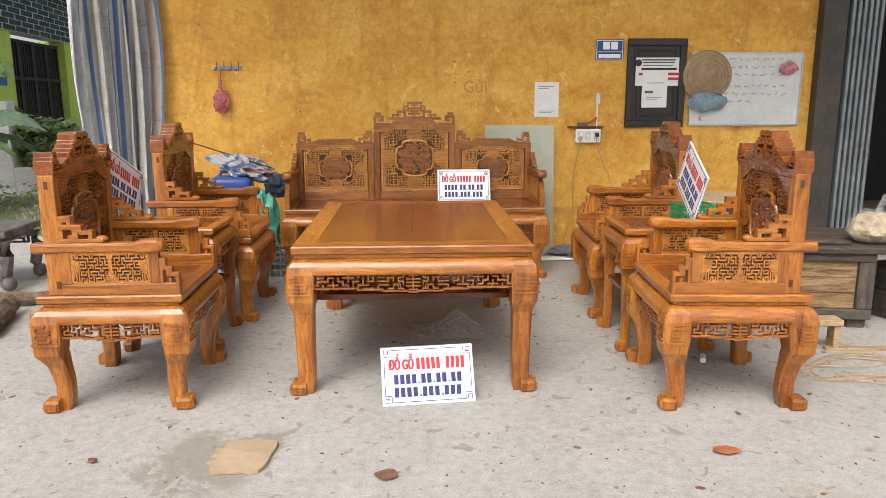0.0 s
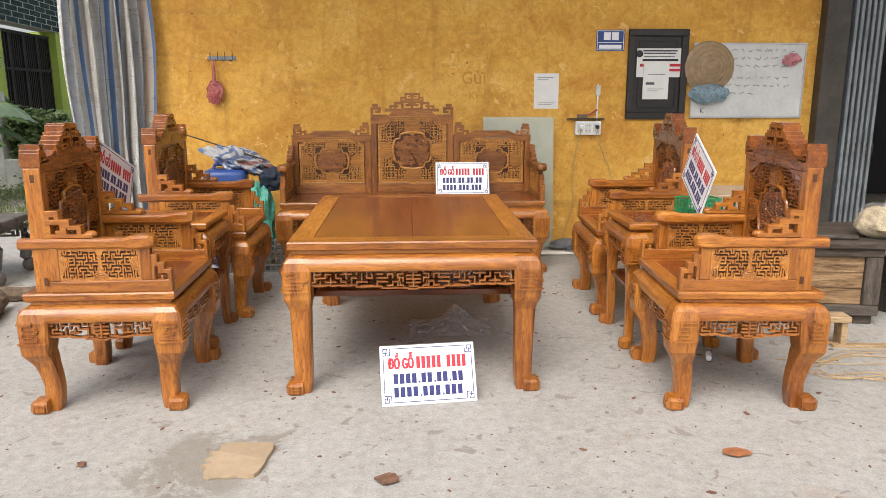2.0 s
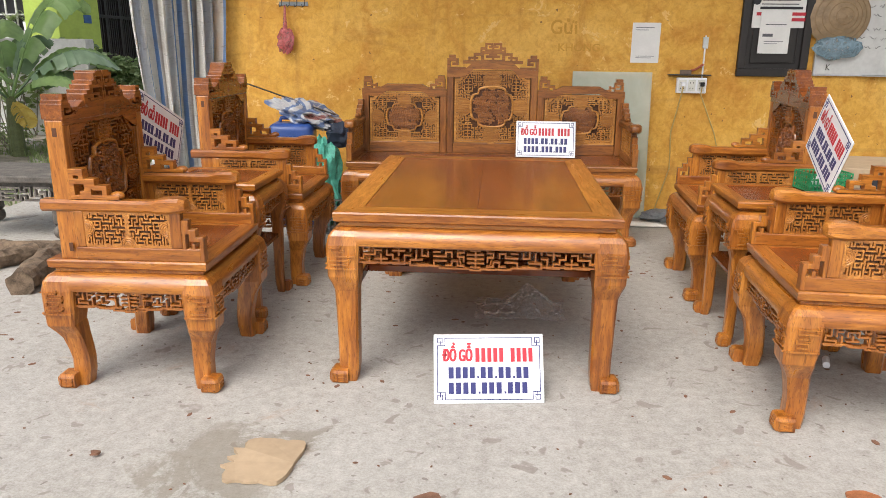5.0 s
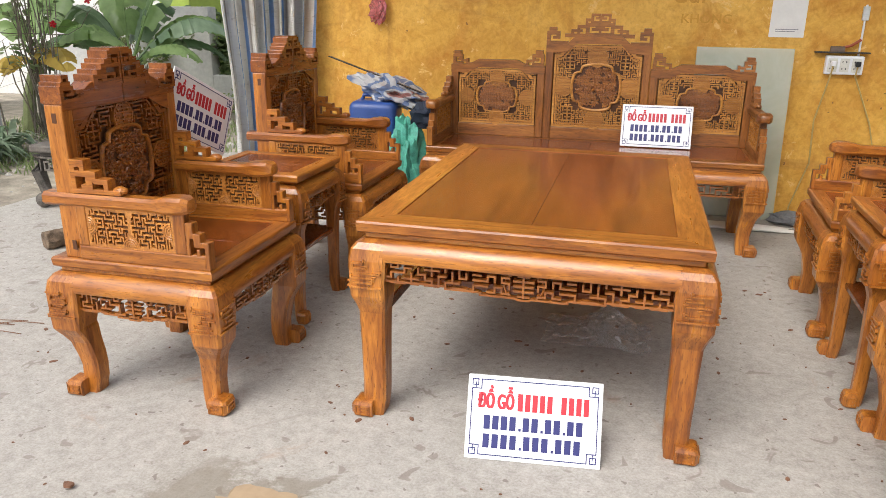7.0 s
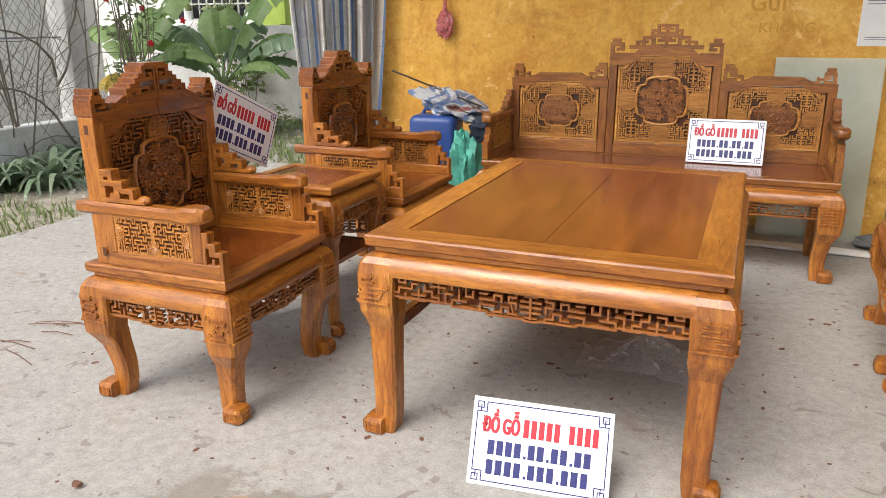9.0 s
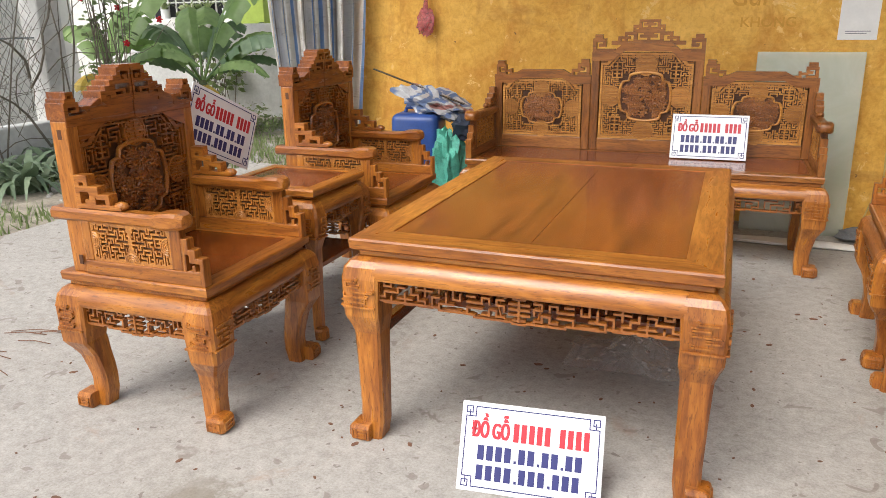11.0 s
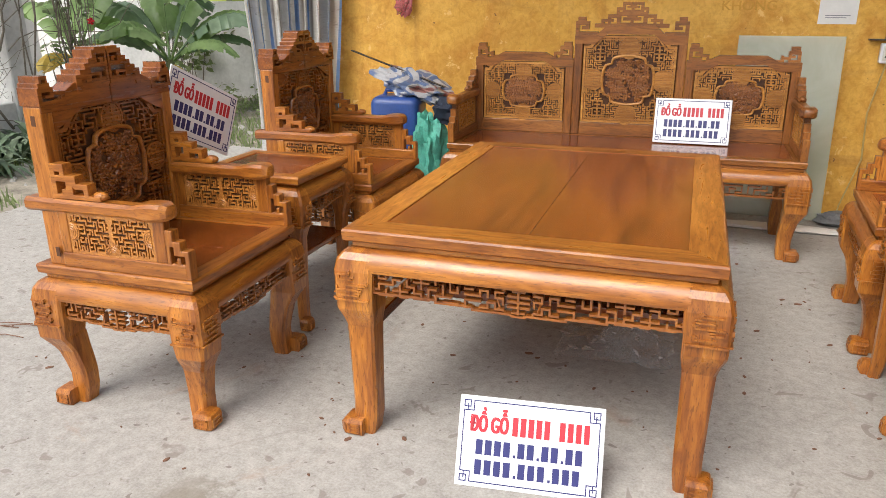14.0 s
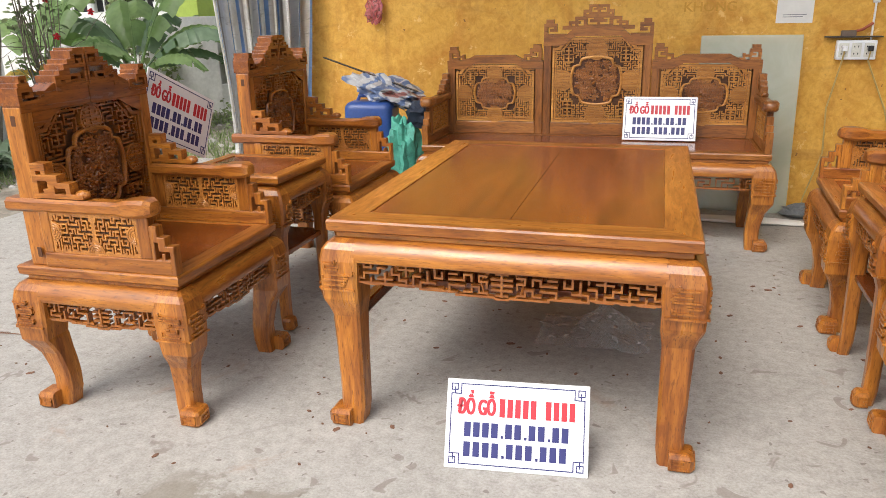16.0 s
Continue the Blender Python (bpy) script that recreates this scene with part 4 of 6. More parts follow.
for m, text in copies:
    tagged(copy_thing(floor_sign, m), text)
for o in list(scene.objects):
    if o.name.startswith("strut.") and o.parent and o.parent.name != "sign_board":
        bpy.data.objects.remove(o)

Y = WALL_Y
# enamel number plate
p = thing("number_plate", "blue enamel plate with white bars and border", "plate")
part("plate", block(1.475, 1.705, Y - 0.004, Y, 1.57, 1.735, 0.001, 1), plain("blue_enamel", (0.02, 0.06, 0.22), 0.3), p)
rects_part("white_bars", [(1.535, 1.59, 1.655, 1.715), (1.6, 1.655, 1.655, 1.715), (1.5, 1.68, 1.588, 1.618), (1.482, 1.698, 1.724, 1.728), (1.482, 1.698, 1.577, 1.581), (1.482, 1.486, 1.577, 1.728), (1.694, 1.698, 1.577, 1.728), (1.49, 1.69, 1.634, 1.638)], Y - 0.0055, Y - 0.003, WHITE, p)

# sheet of paper pasted on the wall
p = thing("paper_sheet", "white printed paper pasted on ochre wall", "paper")
part("sheet", block(0.985, 1.185, Y - 0.002, Y, 1.115, 1.395, 0, 0), PAPER, p)
rects_part("print_bars", [(1.01, 1.14, 1.358, 1.364), (1.01, 1.1, 1.342, 1.347), (1.02, 1.15, 1.16, 1.164), (1.02, 1.13, 1.148, 1.152)], Y - 0.0035, Y - 0.001, plain("grey_print", (0.25, 0.25, 0.27), 0.8), p)

# dark framed panel with poster and note
p = thing("notice_panel", "dark wooden framed panel with poster and white note", "notice board")
DW = plain("dark_stained_board", (0.022, 0.018, 0.016), 0.5, 0, 0.3, 5)
x0, x1, z0, z1 = 1.735, 2.22, 1.03, 1.74
part("board", block(x0 + 0.05, x1 - 0.05, Y - 0.014, Y, z0 + 0.05, z1 - 0.05, 0, 0), DW, p)
for a, b, c, e in ((x0, x1, z0, z0 + 0.055), (x0, x1, z1 - 0.055, z1), (x0, x0 + 0.055, z0 + 0.055, z1 - 0.055), (x1 - 0.055, x1, z0 + 0.055, z1 - 0.055)):
    part("frame_rail", block(a, b, Y - 0.035, Y, c, e, 0.006, 2), DW, p)
for a, b, c, e in ((x0 + 0.085, x1 - 0.085, z0 + 0.09, z0 + 0.1), (x0 + 0.085, x1 - 0.085, z1 - 0.1, z1 - 0.09), (x0 + 0.085, x0 + 0.095, z0 + 0.1, z1 - 0.1), (x1 - 0.095, x1 - 0.085, z0 + 0.1, z1 - 0.1)):
    part("moulding", block(a, b, Y - 0.022, Y - 0.013, c, e, 0.003, 1), DW, p)
po = part("poster", block(x0 + 0.07, x1 - 0.06, Y - 0.027, Y - 0.0225, 1.365, 1.59, 0, 0), PAPER, p, "printed poster with red and black bars")
rects_part("dark_bars", [(1.85, 2.13, 1.566, 1.576), (1.86, 2.12, 1.548, 1.556), (1.86, 2.11, 1.522, 1.528), (1.85, 2.14, 1.49, 1.508)], Y - 0.029, Y - 0.0265, INKK, po)
rects_part("red_bars", [(1.83, 2.17, 1.448, 1.47), (2.07, 2.17, 1.41, 1.432)], Y - 0.029, Y - 0.0265, INKR, po)
bm = bmesh.new()
disc(bm, 1.825, 1.548, 0.028, Y - 0.029, Y - 0.0265, 20)
part("seal", bm, INKK, po)
no = part("note", block(1.862, 2.07, Y - 0.034, Y - 0.03, 1.19, 1.475, 0, 0), PAPER, p, "white paper note")
rects_part("arrow_bar", [(1.885, 1.955, 1.305, 1.325), (1.9, 2.04, 1.385, 1.39), (1.9, 2.03, 1.27, 1.274), (1.9, 1.99, 1.255, 1.259)], Y - 0.036, Y - 0.0335, plain("grey_toner", (0.12, 0.12, 0.13), 0.8), no)

# whiteboard with handwriting
p = thing("whiteboard", "whiteboard with black handwriting in aluminium frame", "whiteboard")
part("board", block(2.275, 3.175, Y - 0.018, Y, 1.05, 1.625, 0, 0), plain("scuffed_whiteboard", (0.62, 0.62, 0.6), 0.3, 0, 0.12, 4, 0.02), p)
ALU = plain("aluminium_edge", (0.55, 0.56, 0.57), 0.35, 0.8, 0.1)
for a, b, c, e in ((2.265, 3.185, 1.04, 1.052), (2.265, 3.185, 1.623, 1.635), (2.265, 2.277, 1.052, 1.623), (3.173, 3.185, 1.052, 1.623)):
    part("frame_edge", block(a, b, Y - 0.026, Y, c, e, 0.002, 1), ALU, p)
part("pen_ledge", block(2.6, 2.8, Y - 0.06, Y - 0.026, 1.04, 1.05, 0.002, 1), ALU, p)
rnd = random.Random(5)
for row, (a, b) in enumerate(((2.57, 3.12), (2.57, 2.93), (2.57, 3.0), (2.55, 3.05), (2.55, 3.08), (2.53, 2.8))):
    z = 1.575 - 0.062 * row - (0.03 if row > 2 else 0)
    x = a
    while x < b:
        bm = bmesh.new()
        n = rnd.randint(3, 7)
        pts = [(x + 0.009 * k, Y - 0.0195, z + rnd.uniform(-0.012, 0.014)) for k in range(n)]
        tube(bm, pts, 0.0018, 4)
        x += 0.009 * n + 0.022
        part("written_word", bm, INKK, p)
bm = bmesh.new()
tube(bm, [(2.355, Y - 0.0195, 1.08), (2.355, Y - 0.0195, 1.12)], 0.003, 4)
tube(bm, [(2.375, Y - 0.0195, 1.12), (2.357, Y - 0.0195, 1.1), (2.378, Y - 0.0195, 1.08)], 0.003, 4)
part("letter_mark", bm, INKK, p)


def crumple(radius, squash, seed, rough=0.25, sub=3):
    bm = bmesh.new()
    bmesh.ops.create_icosphere(bm, subdivisions=sub, radius=radius)
    for v in bm.verts:
        d = v.co.normalized()
        k = 1 + rough * (noise.noise(d * 2.3 + Vector((seed, 0, 0))) + 0.6 * noise.noise(d * 6 + Vector((0, seed, 0))))
        v.co = Vector((d.x * squash[0], d.y * squash[1], d.z * squash[2])) * radius * k
    return bm


def film_plastic(name, col, alpha, rough=0.25):
    m, t, b = nodes_of(name)
    tr = t.nodes.new("ShaderNodeBsdfTransparent")
    mx = t.nodes.new("ShaderNodeMixShader")
    v = coords(t)
    f = noise_tex(t, v, 25, 4, 0.6, 1.5)
    t.links.new(ramp(t, f, ((0.35, (alpha * 0.6,) * 3), (0.65, (min(1, alpha * 1.5),) * 3))), mx.inputs[0])
    b.inputs["Base Color"].default_value = (*col, 1)
    b.inputs["Roughness"].default_value = rough
    relief(t, b, f, 0.6, 0.01)
    t.links.new(tr.outputs[0], mx.inputs[1])
    t.links.new(b.outputs[0], mx.inputs[2])
    t.links.new(mx.outputs[0], t.nodes["Material Output"].inputs[0])
    return m


# conical hat, and bag behind it
h = thing("conical_hat", "woven palm-leaf conical hat hanging on wall", "hat")
STRAW = plain("palm_leaf", (0.38, 0.27, 0.16), 0.6, 0, 0.2, 20)
bm = bmesh.new()
n = 32
rings = []
for f in (1.0, 0.8, 0.6, 0.4, 0.2, 0.02):
    rings.append([(2.39 + 0.205 * f * math.cos(2 * math.pi * k / n), Y - 0.03 - 0.13 * (1 - f) + 0.002 * (k % 2), 1.445 + 0.2 * f * math.sin(2 * math.pi * k / n)) for k in range(n)])
loft(bm, rings)
part("cone", bm, STRAW, h)
bm = bmesh.new()
for f in (1.0, 0.82, 0.64, 0.46, 0.28):
    pts = [(2.39 + 0.206 * f * math.cos(2 * math.pi * k / 32), Y - 0.031 - 0.13 * (1 - f), 1.445 + 0.201 * f * math.sin(2 * math.pi * k / 32)) for k in range(33)]
    tube(bm, pts, 0.003, 4)
part("hoop", bm, plain("bamboo_hoop", (0.33, 0.225, 0.12), 0.6), h)
b = part("plastic_bag", crumple(0.13, (1.25, 0.35, 0.62), 3), film_plastic("blue_film", (0.22, 0.33, 0.4), 0.75), None, smooth=True)
b.location = (2.4, Y - 0.055, 1.235)
tagged(b, "crumpled pale blue plastic bag hanging below hat", "plastic bag")
b = part("plastic_flower", crumple(0.06, (1.2, 0.4, 0.75), 9, 0.4), plain("pink_cloth", (0.55, 0.22, 0.25), 0.7, 0, 0.4, 30), None, smooth=True)
b.location = (3.06, Y - 0.045, 1.505)
tagged(b, "small pink bunch in clear bag on whiteboard", "bag")

# hook rail and red net bag
h = thing("hook_rail", "small steel hook rail screwed on wall", "hooks")
part("rail", block(-1.62, -1.4, Y - 0.01, Y, 1.495, 1.525, 0.002, 1), STEEL, h)
for k in range(4):
    bm = bmesh.new()
    x = -1.6 + 0.058 * k
    tube(bm, [(x, Y - 0.008, 1.56), (x, Y - 0.012, 1.5), (x - 0.008, Y - 0.04, 1.485), (x - 0.01, Y - 0.05, 1.505)], 0.003, 6)
    part("hook", bm, STEELD, h)
b = thing("net_bag", "red plastic bag hanging from wall hook", "plastic bag")
RED = film_plastic("red_film", (0.5, 0.13, 0.14), 0.75)
ob = part("pouch", crumple(0.085, (0.72, 0.4, 1.1), 7, 0.45), RED, b, smooth=True)
ob.location = (-1.57, Y - 0.055, 1.245)
bm = bmesh.new()
tube(bm, [(-1.57, Y - 0.055, 1.3), (-1.57, Y - 0.045, 1.39), (-1.572, Y - 0.03, 1.5)], 0.022, 7, 0.25)
part("neck", bm, RED, b)

# socket strip, tools, cables
s = thing("power_strip", "white wall socket strip with plugged yellowed cables", "socket")
part("box", block(1.325, 1.535, Y - 0.045, Y, 0.905, 1.015, 0.006, 2), WHITE, s)
for k in range(3):
    part("socket_face", block(1.338 + 0.066 * k, 1.39 + 0.066 * k, Y - 0.048, Y - 0.044, 0.92, 1.0, 0.002, 1), plain("socket_plastic", (0.7, 0.69, 0.62), 0.4) if k == 0 else bpy.data.materials["socket_plastic"], s)
    rects_part("holes", [(1.35 + 0.066 * k + dx, 1.355 + 0.066 * k + dx, z, z + 0.01) for dx in (0, 0.02) for z in (0.935, 0.975)], Y - 0.049, Y - 0.0475, INKK, s)
for k, px in ((0, 1.365), (1, 1.5)):
    bm = bmesh.new()
    boxy(bm, px - 0.014, px + 0.014, Y - 0.08, Y - 0.048, 0.955, 0.985, 0.004)
    part("plug", bm, BLACKP if k else WHITE, s)
    bm = bmesh.new()
    q = (px, Y - 0.07, 0.96)
    end = (1.33, Y - 0.02, 0.35) if k == 0 else (1.72, Y - 0.03, 0.3)
    tube(bm, [q, (px - 0.005, Y - 0.06, 0.9), ((px + end[0]) / 2 + (0.02 if k else -0.03), Y - 0.015, 0.62), end, (end[0] - 0.08, Y - 0.03, 0.06), (end[0] - 0.1, Y - 0.12, 0.012)], 0.005, 6)
    part("cable", bm, plain("yellowed_cable", (0.55, 0.4, 0.14), 0.5) if k == 0 else bpy.data.materials["yellowed_cable"], s)
t = thing("tool_shelf", "thin shelf bar with brush and clamp above sockets", "tools")
part("bar", block(1.26, 1.56, Y - 0.05, Y, 1.03, 1.038, 0.001, 1), STEELD, t)
bm = bmesh.new()
boxy(bm, 1.34, 1.42, Y - 0.045, Y - 0.02, 1.036, 1.07, 0.004)
part("brush_head", bm, plain("bristle", (0.18, 0.13, 0.1), 0.8), t)
bm = bmesh.new()
tube(bm, [(1.4, Y - 0.033, 1.06), (1.45, Y - 0.033, 1.075), (1.5, Y - 0.033, 1.11)], 0.009, 6)
part("brush_handle", bm, plain("red_handle", (0.4, 0.09, 0.04), 0.5), t)
part("conduit", block(1.5, 1.51, Y - 0.015, Y, 1.015, 1.31, 0.002, 1), WHITE, t)
part("conduit_clip", block(1.487, 1.524, Y - 0.02, Y - 0.001, 1.22, 1.3, 0.003, 1), plain("clear_clip", (0.6, 0.62, 0.6), 0.4), t)

# pencilled words on the wall
w = thing("wall_writing", "faint pencilled words on ochre wall", "writing")
PENCIL = plain("pencil_mark", (0.58, 0.3, 0.05), 0.9)
lettering("G\u1eedi", Matrix.Translation((0.4, Y - 0.0015, 1.31)), 0.19, 0.11, PENCIL, w)
lettering("KH\u00d4NG", Matrix.Translation((0.46, Y - 0.0015, 1.19)), 0.3, 0.07, PENCIL, w)

# sheet of glass leaning on the wall
m, t, bs = nodes_of("dusty_glass")
v = coords(t)
f = noise_tex(t, v, 3, 6, 0.6, 1)
t.links.new(ramp(t, f, ((0.3, (0.66, 0.72, 0.58)), (0.7, (0.86, 0.9, 0.78)))), bs.inputs["Base Color"])
bs.inputs["Roughness"].default_value, bs.inputs["Transmission Weight"].default_value = 0.12, 0.62
DUSTY = m
g = part("glass_sheet", block(-0.285, 0.285, -0.003, 0.003, 0, 1.06, 0.001, 1), DUSTY)
g.matrix_world = pose(0.855, 5.86, 0.0, -8.0, 0, -1)
tagged(g, "dusty pale glass sheet leaning on wall", "glass sheet")

# folding steel door, post and inner room, its darkness put into the wall colour
ob = part("door_post", block(3.28, 3.48, Y - 0.1, Y + 0.22, 0, 3.9, 0.004, 1), STEELD)
tagged(ob, "dark rusty steel door post", "post", kind="structure")
d = thing("folding_door", "grey folded steel shutter door with vertical leaves", "door", kind="structure")
for k in range(6):
    bm = bmesh.new()
    x = 3.5 + 0.046 * k
    boxy(bm, x, x + 0.026, Y - 0.12, Y + 0.05, 0.04, 3.6, 0.004)
    boxy(bm, x + 0.027, x + 0.045, Y - 0.05, Y - 0.035, 0.04, 3.6, 0.002)
    part("leaf", bm, STEEL, d)
    for z in (0.75, 2.1):
        part("hinge", block(x + 0.022, x + 0.034, Y - 0.126, Y - 0.1, z, z + 0.09, 0.003, 1), STEELD, d)
ob = part("wall_dark_room", block(3.0, 7.5, 9.0, 9.2, -0.1, 3.9, 0, 0), UNLIT)
tagged(ob, "back wall of inner workshop, blackened as unlit", "wall", kind="structure")
ob = part("wall_inner_side", block(3.12, 3.28, Y + 0.22, 9.0, -0.1, 3.9, 0, 0), UNLIT)
tagged(ob, "side wall of inner workshop, blackened as unlit", "wall", kind="structure")
ob = part("wall_east", block(6.0, 6.2, -6.0, 9.0, -0.1, 3.9, 0, 0), GREYWALL)
tagged(ob, "plain grey side wall", "wall", kind="structure")
ob = part("floor_inner", block(3.28, 6.0, Y, 9.0, -0.2, -0.004, 0, 0), SOIL)
tagged(ob, "dark dirty inner workshop floor", "floor", kind="structure")


def stripes():
    m, t, b = nodes_of("striped_tarpaulin")
    v = coords(t, kind="UV")
    sep = t.nodes.new("ShaderNodeSeparateXYZ")
    t.links.new(v, sep.inputs[0])
    mod = t.nodes.new("ShaderNodeMath")
    mod.operation = "FRACT"
    mul = t.nodes.new("ShaderNodeMath")
    mul.operation = "MULTIPLY"
    mul.inputs[1].default_value = 9.6
    t.links.new(sep.outputs[0], mul.inputs[0])
    t.links.new(mul.outputs[0], mod.inputs[0])
    # the grey-brown stop at 0.8 paints fold shadow into the stripes
    c = ramp(t, mod.outputs[0], ((0.0, (0.92, 0.91, 0.89)), (0.455, (0.9, 0.89, 0.86)), (0.47, (0.26, 0.42, 0.7)), (0.63, (0.28, 0.44, 0.72)), (0.645, (0.82, 0.8, 0.77)), (0.8, (0.36, 0.32, 0.28)), (0.87, (0.84, 0.82, 0.78))))
    o = coords(t)
    dirt = noise_tex(t, o, 4, 6, 0.65, 0.8)
    c = mix(t, ramp(t, dirt, ((0.5, (0, 0, 0)), (0.75, (0.4, 0.4, 0.4)))), c, (0.36, 0.31, 0.25))
    # crease shade goes into the colour, besides the bump
    crease = noise_tex(t, coords(t, (1, 1, 6)), 7, 4, 0.6, 1.5)
    c = mix(t, ramp(t, crease, ((0.6, (0, 0, 0)), (0.7, (0.4, 0.4, 0.4)))), c, (0.24, 0.2, 0.16))
    t.links.new(c, b.inputs["Base Color"])
    b.inputs["Roughness"].default_value = 0.5
    relief(t, b, crease, 0.5, 0.02)
    tl = t.nodes.new("ShaderNodeBsdfTranslucent")
    t.links.new(c, tl.inputs[0])
    mx = t.nodes.new("ShaderNodeMixShader")
    mx.inputs[0].default_value = 0.3
    t.links.new(b.outputs[0], mx.inputs[1])
    t.links.new(tl.outputs[0], mx.inputs[2])
    t.links.new(mx.outputs[0], t.nodes["Material Output"].inputs[0])
    return m


def curtain():
    """A bunched tarpaulin hanging from the roof beside the wall's end."""
    bm = bmesh.new()
    uvl = bm.loops.layers.uv.new("uv")
    nu, nz = 150, 44
    a, b = Vector((-2.56, 5.52)), Vector((-2.06, 6.02))
    d = (b - a).normalized()
    nrm = Vector((d.y, -d.x))
    grid = []
    for j in range(nz + 1):
        z = 0.12 + 3.75 * j / nz
        col = []
        squeeze = 1.0 - 0.24 * math.exp(-((z - 0.55) / 0.8) ** 2) + 0.06 * math.sin(z * 1.7)
        for i in range(nu + 1):
            u = i / nu
            s = 0.5 + (u - 0.5) * squeeze + 0.018 * noise.noise(Vector((u * 3, z * 0.7, 0)))
            fold = 0.065 * math.sin(u * 44 + 1.3 * noise.noise(Vector((u * 2, z * 0.35, 3))) * 2) + 0.05 * math.sin(u * 19 + 1) + 0.03 * noise.noise(Vector((u * 22, z * 1.6, 9)))
            p = a + (b - a) * s + nrm * fold
            col.append(bm.verts.new((p.x, p.y, z)))
        grid.append(col)
    for j in range(nz):
        for i in range(nu):
            f = bm.faces.new((grid[j][i], grid[j][i + 1], grid[j + 1][i + 1], grid[j + 1][i]))
            for lp, (ii, jj) in zip(f.loops, ((i, j), (i + 1, j), (i + 1, j + 1), (i, j + 1))):
                lp[uvl].uv = (ii / nu, jj / nz)
    bmesh.ops.solidify(bm, geom=bm.faces, thickness=0.003)
    ob = part("tarpaulin_curtain", bm, stripes(), None, smooth=True)
    return tagged(ob, "bunched blue and white striped tarpaulin curtain", "curtain")


curtain()

# ---- clutter behind the armchairs ----
BLUE = plain("blue_plastic_drum", (0.03, 0.075, 0.27), 0.35, 0, 0.15, 10, 0.05)


def canister(x, y, z, w, d, hgt, turn):
    c = thing("canister", "blue plastic jerrycan in the corner", "canister", pose(x, y, z, 0, 0, turn), "blue canisters")
    bm = bmesh.new()
    boxy(bm, -w / 2, w / 2, -d / 2, d / 2, 0, hgt, 0.045, 4)
    part("body", bm, BLUE, c, smooth=True)
    bm = bmesh.new()
    tube(bm, [(w * 0.3, 0, hgt - 0.01), (w * 0.3, 0, hgt + 0.03)], 0.028, 14)
    part("cap", bm, BLACKP, c)
    bm = bmesh.new()
    tube(bm, [(-w * 0.3, 0, hgt - 0.01), (-w * 0.25, 0, hgt + 0.03), (w * 0.05, 0, hgt + 0.03), (w * 0.1, 0, hgt - 0.01)], 0.014, 8)
    part("handle", bm, BLUE, c)


canister(-1.33, 5.36, 0.0, 0.3, 0.26, 0.37, 12)
canister(-1.35, 5.36, 0.372, 0.3, 0.26, 0.335, 8)


def sack_material(name, base, c2, c3):
    m, t, b = nodes_of(name)
    v = coords(t)
    f = noise_tex(t, v, 7, 2, 0.4, 0.6)
    c = ramp(t, f, ((0.40, base), (0.42, c2), (0.5, c2), (0.52, base), (0.6, base), (0.62, c3)))
    t.links.new(c, b.inputs["Base Color"])
    b.inputs["Roughness"].default_value = 0.4
    relief(t, b, noise_tex(t, v, 14, 5, 0.6, 1), 0.6, 0.02)
    return m


s = part("printed_sack", crumple(0.175, (1.35, 0.85, 0.42), 12, 0.5, 4), sack_material("printed_sack_film", (0.45, 0.45, 0.46), (0.12, 0.17, 0.3), (0.34, 0.16, 0.14)), None, smooth=True)
s.matrix_world = pose(-1.26, 5.44, 0.755, 6, 20, 10)
tagged(s, "crumpled printed white and blue plastic sack on canister", "sack")
s = part("flat_blade", block(-0.34, 0.34, -0.012, 0.012, -0.003, 0.003, 0.001, 1), BLACKP)
s.matrix_world = pose(-1.38, 5.42, 0.86, 0, 17, -6)
tagged(s, "thin dark strip lying across the sack", "strip")
s = part("green_sack", crumple(0.155, (0.78, 0.8, 1.9), 21, 0.3, 4), plain("green_woven_film", (0.1, 0.45, 0.34), 0.45, 0, 0.35, 18, 0.9), None, smooth=True)
s.location = (-1.12, 5.27, 0.315)
tagged(s, "turquoise green woven plastic sack, full", "sack")
s = part("dark_bag", crumple(0.1, (1.0, 0.9, 0.8), 33, 0.35, 3), plain("dark_blue_cloth", (0.02, 0.03, 0.055), 0.7, 0, 0.3, 15, 0.4), None, smooth=True)
s.location = (-1.0, 5.32, 0.63)
tagged(s, "dark blue cloth bag on green sack", "bag")
c = thing("crate", "grey plastic lattice crate on floor", "crate", pose(-1.12, 5.24, 0, 0, 0, 4))
GREYP = plain("grey_plastic", (0.16, 0.165, 0.17), 0.5)
for sy in (-0.17, 0.17):
    rr = [(-0.22 + 0.04 * k, -0.21 + 0.04 * k, 0, 0.24) for k in range(12)] + [(-0.22, 0.23, 0.002 + 0.045 * k, 0.012 + 0.045 * k) for k in range(6)]
    bm = bmesh.new()
    union(bm, rr, sy - 0.005, sy + 0.005)
    part("side", bm, GREYP, c)
for sx in (-0.22, 0.23):
    rr = [(-0.165 + 0.041 * k, -0.155 + 0.041 * k, 0, 0.24) for k in range(9)] + [(-0.165, 0.173, 0.002 + 0.045 * k, 0.012 + 0.045 * k) for k in range(6)]
    bm = bmesh.new()
    union(bm, rr, -0.005, 0.005, Matrix.Translation((sx, 0, 0)) @ Matrix.Rotation(radians(90), 4, "Z"))
    part("side", bm, GREYP, c)
part("bottom", block(-0.22, 0.23, -0.16, 0.16, 0.0, 0.008, 0, 0), GREYP, c)

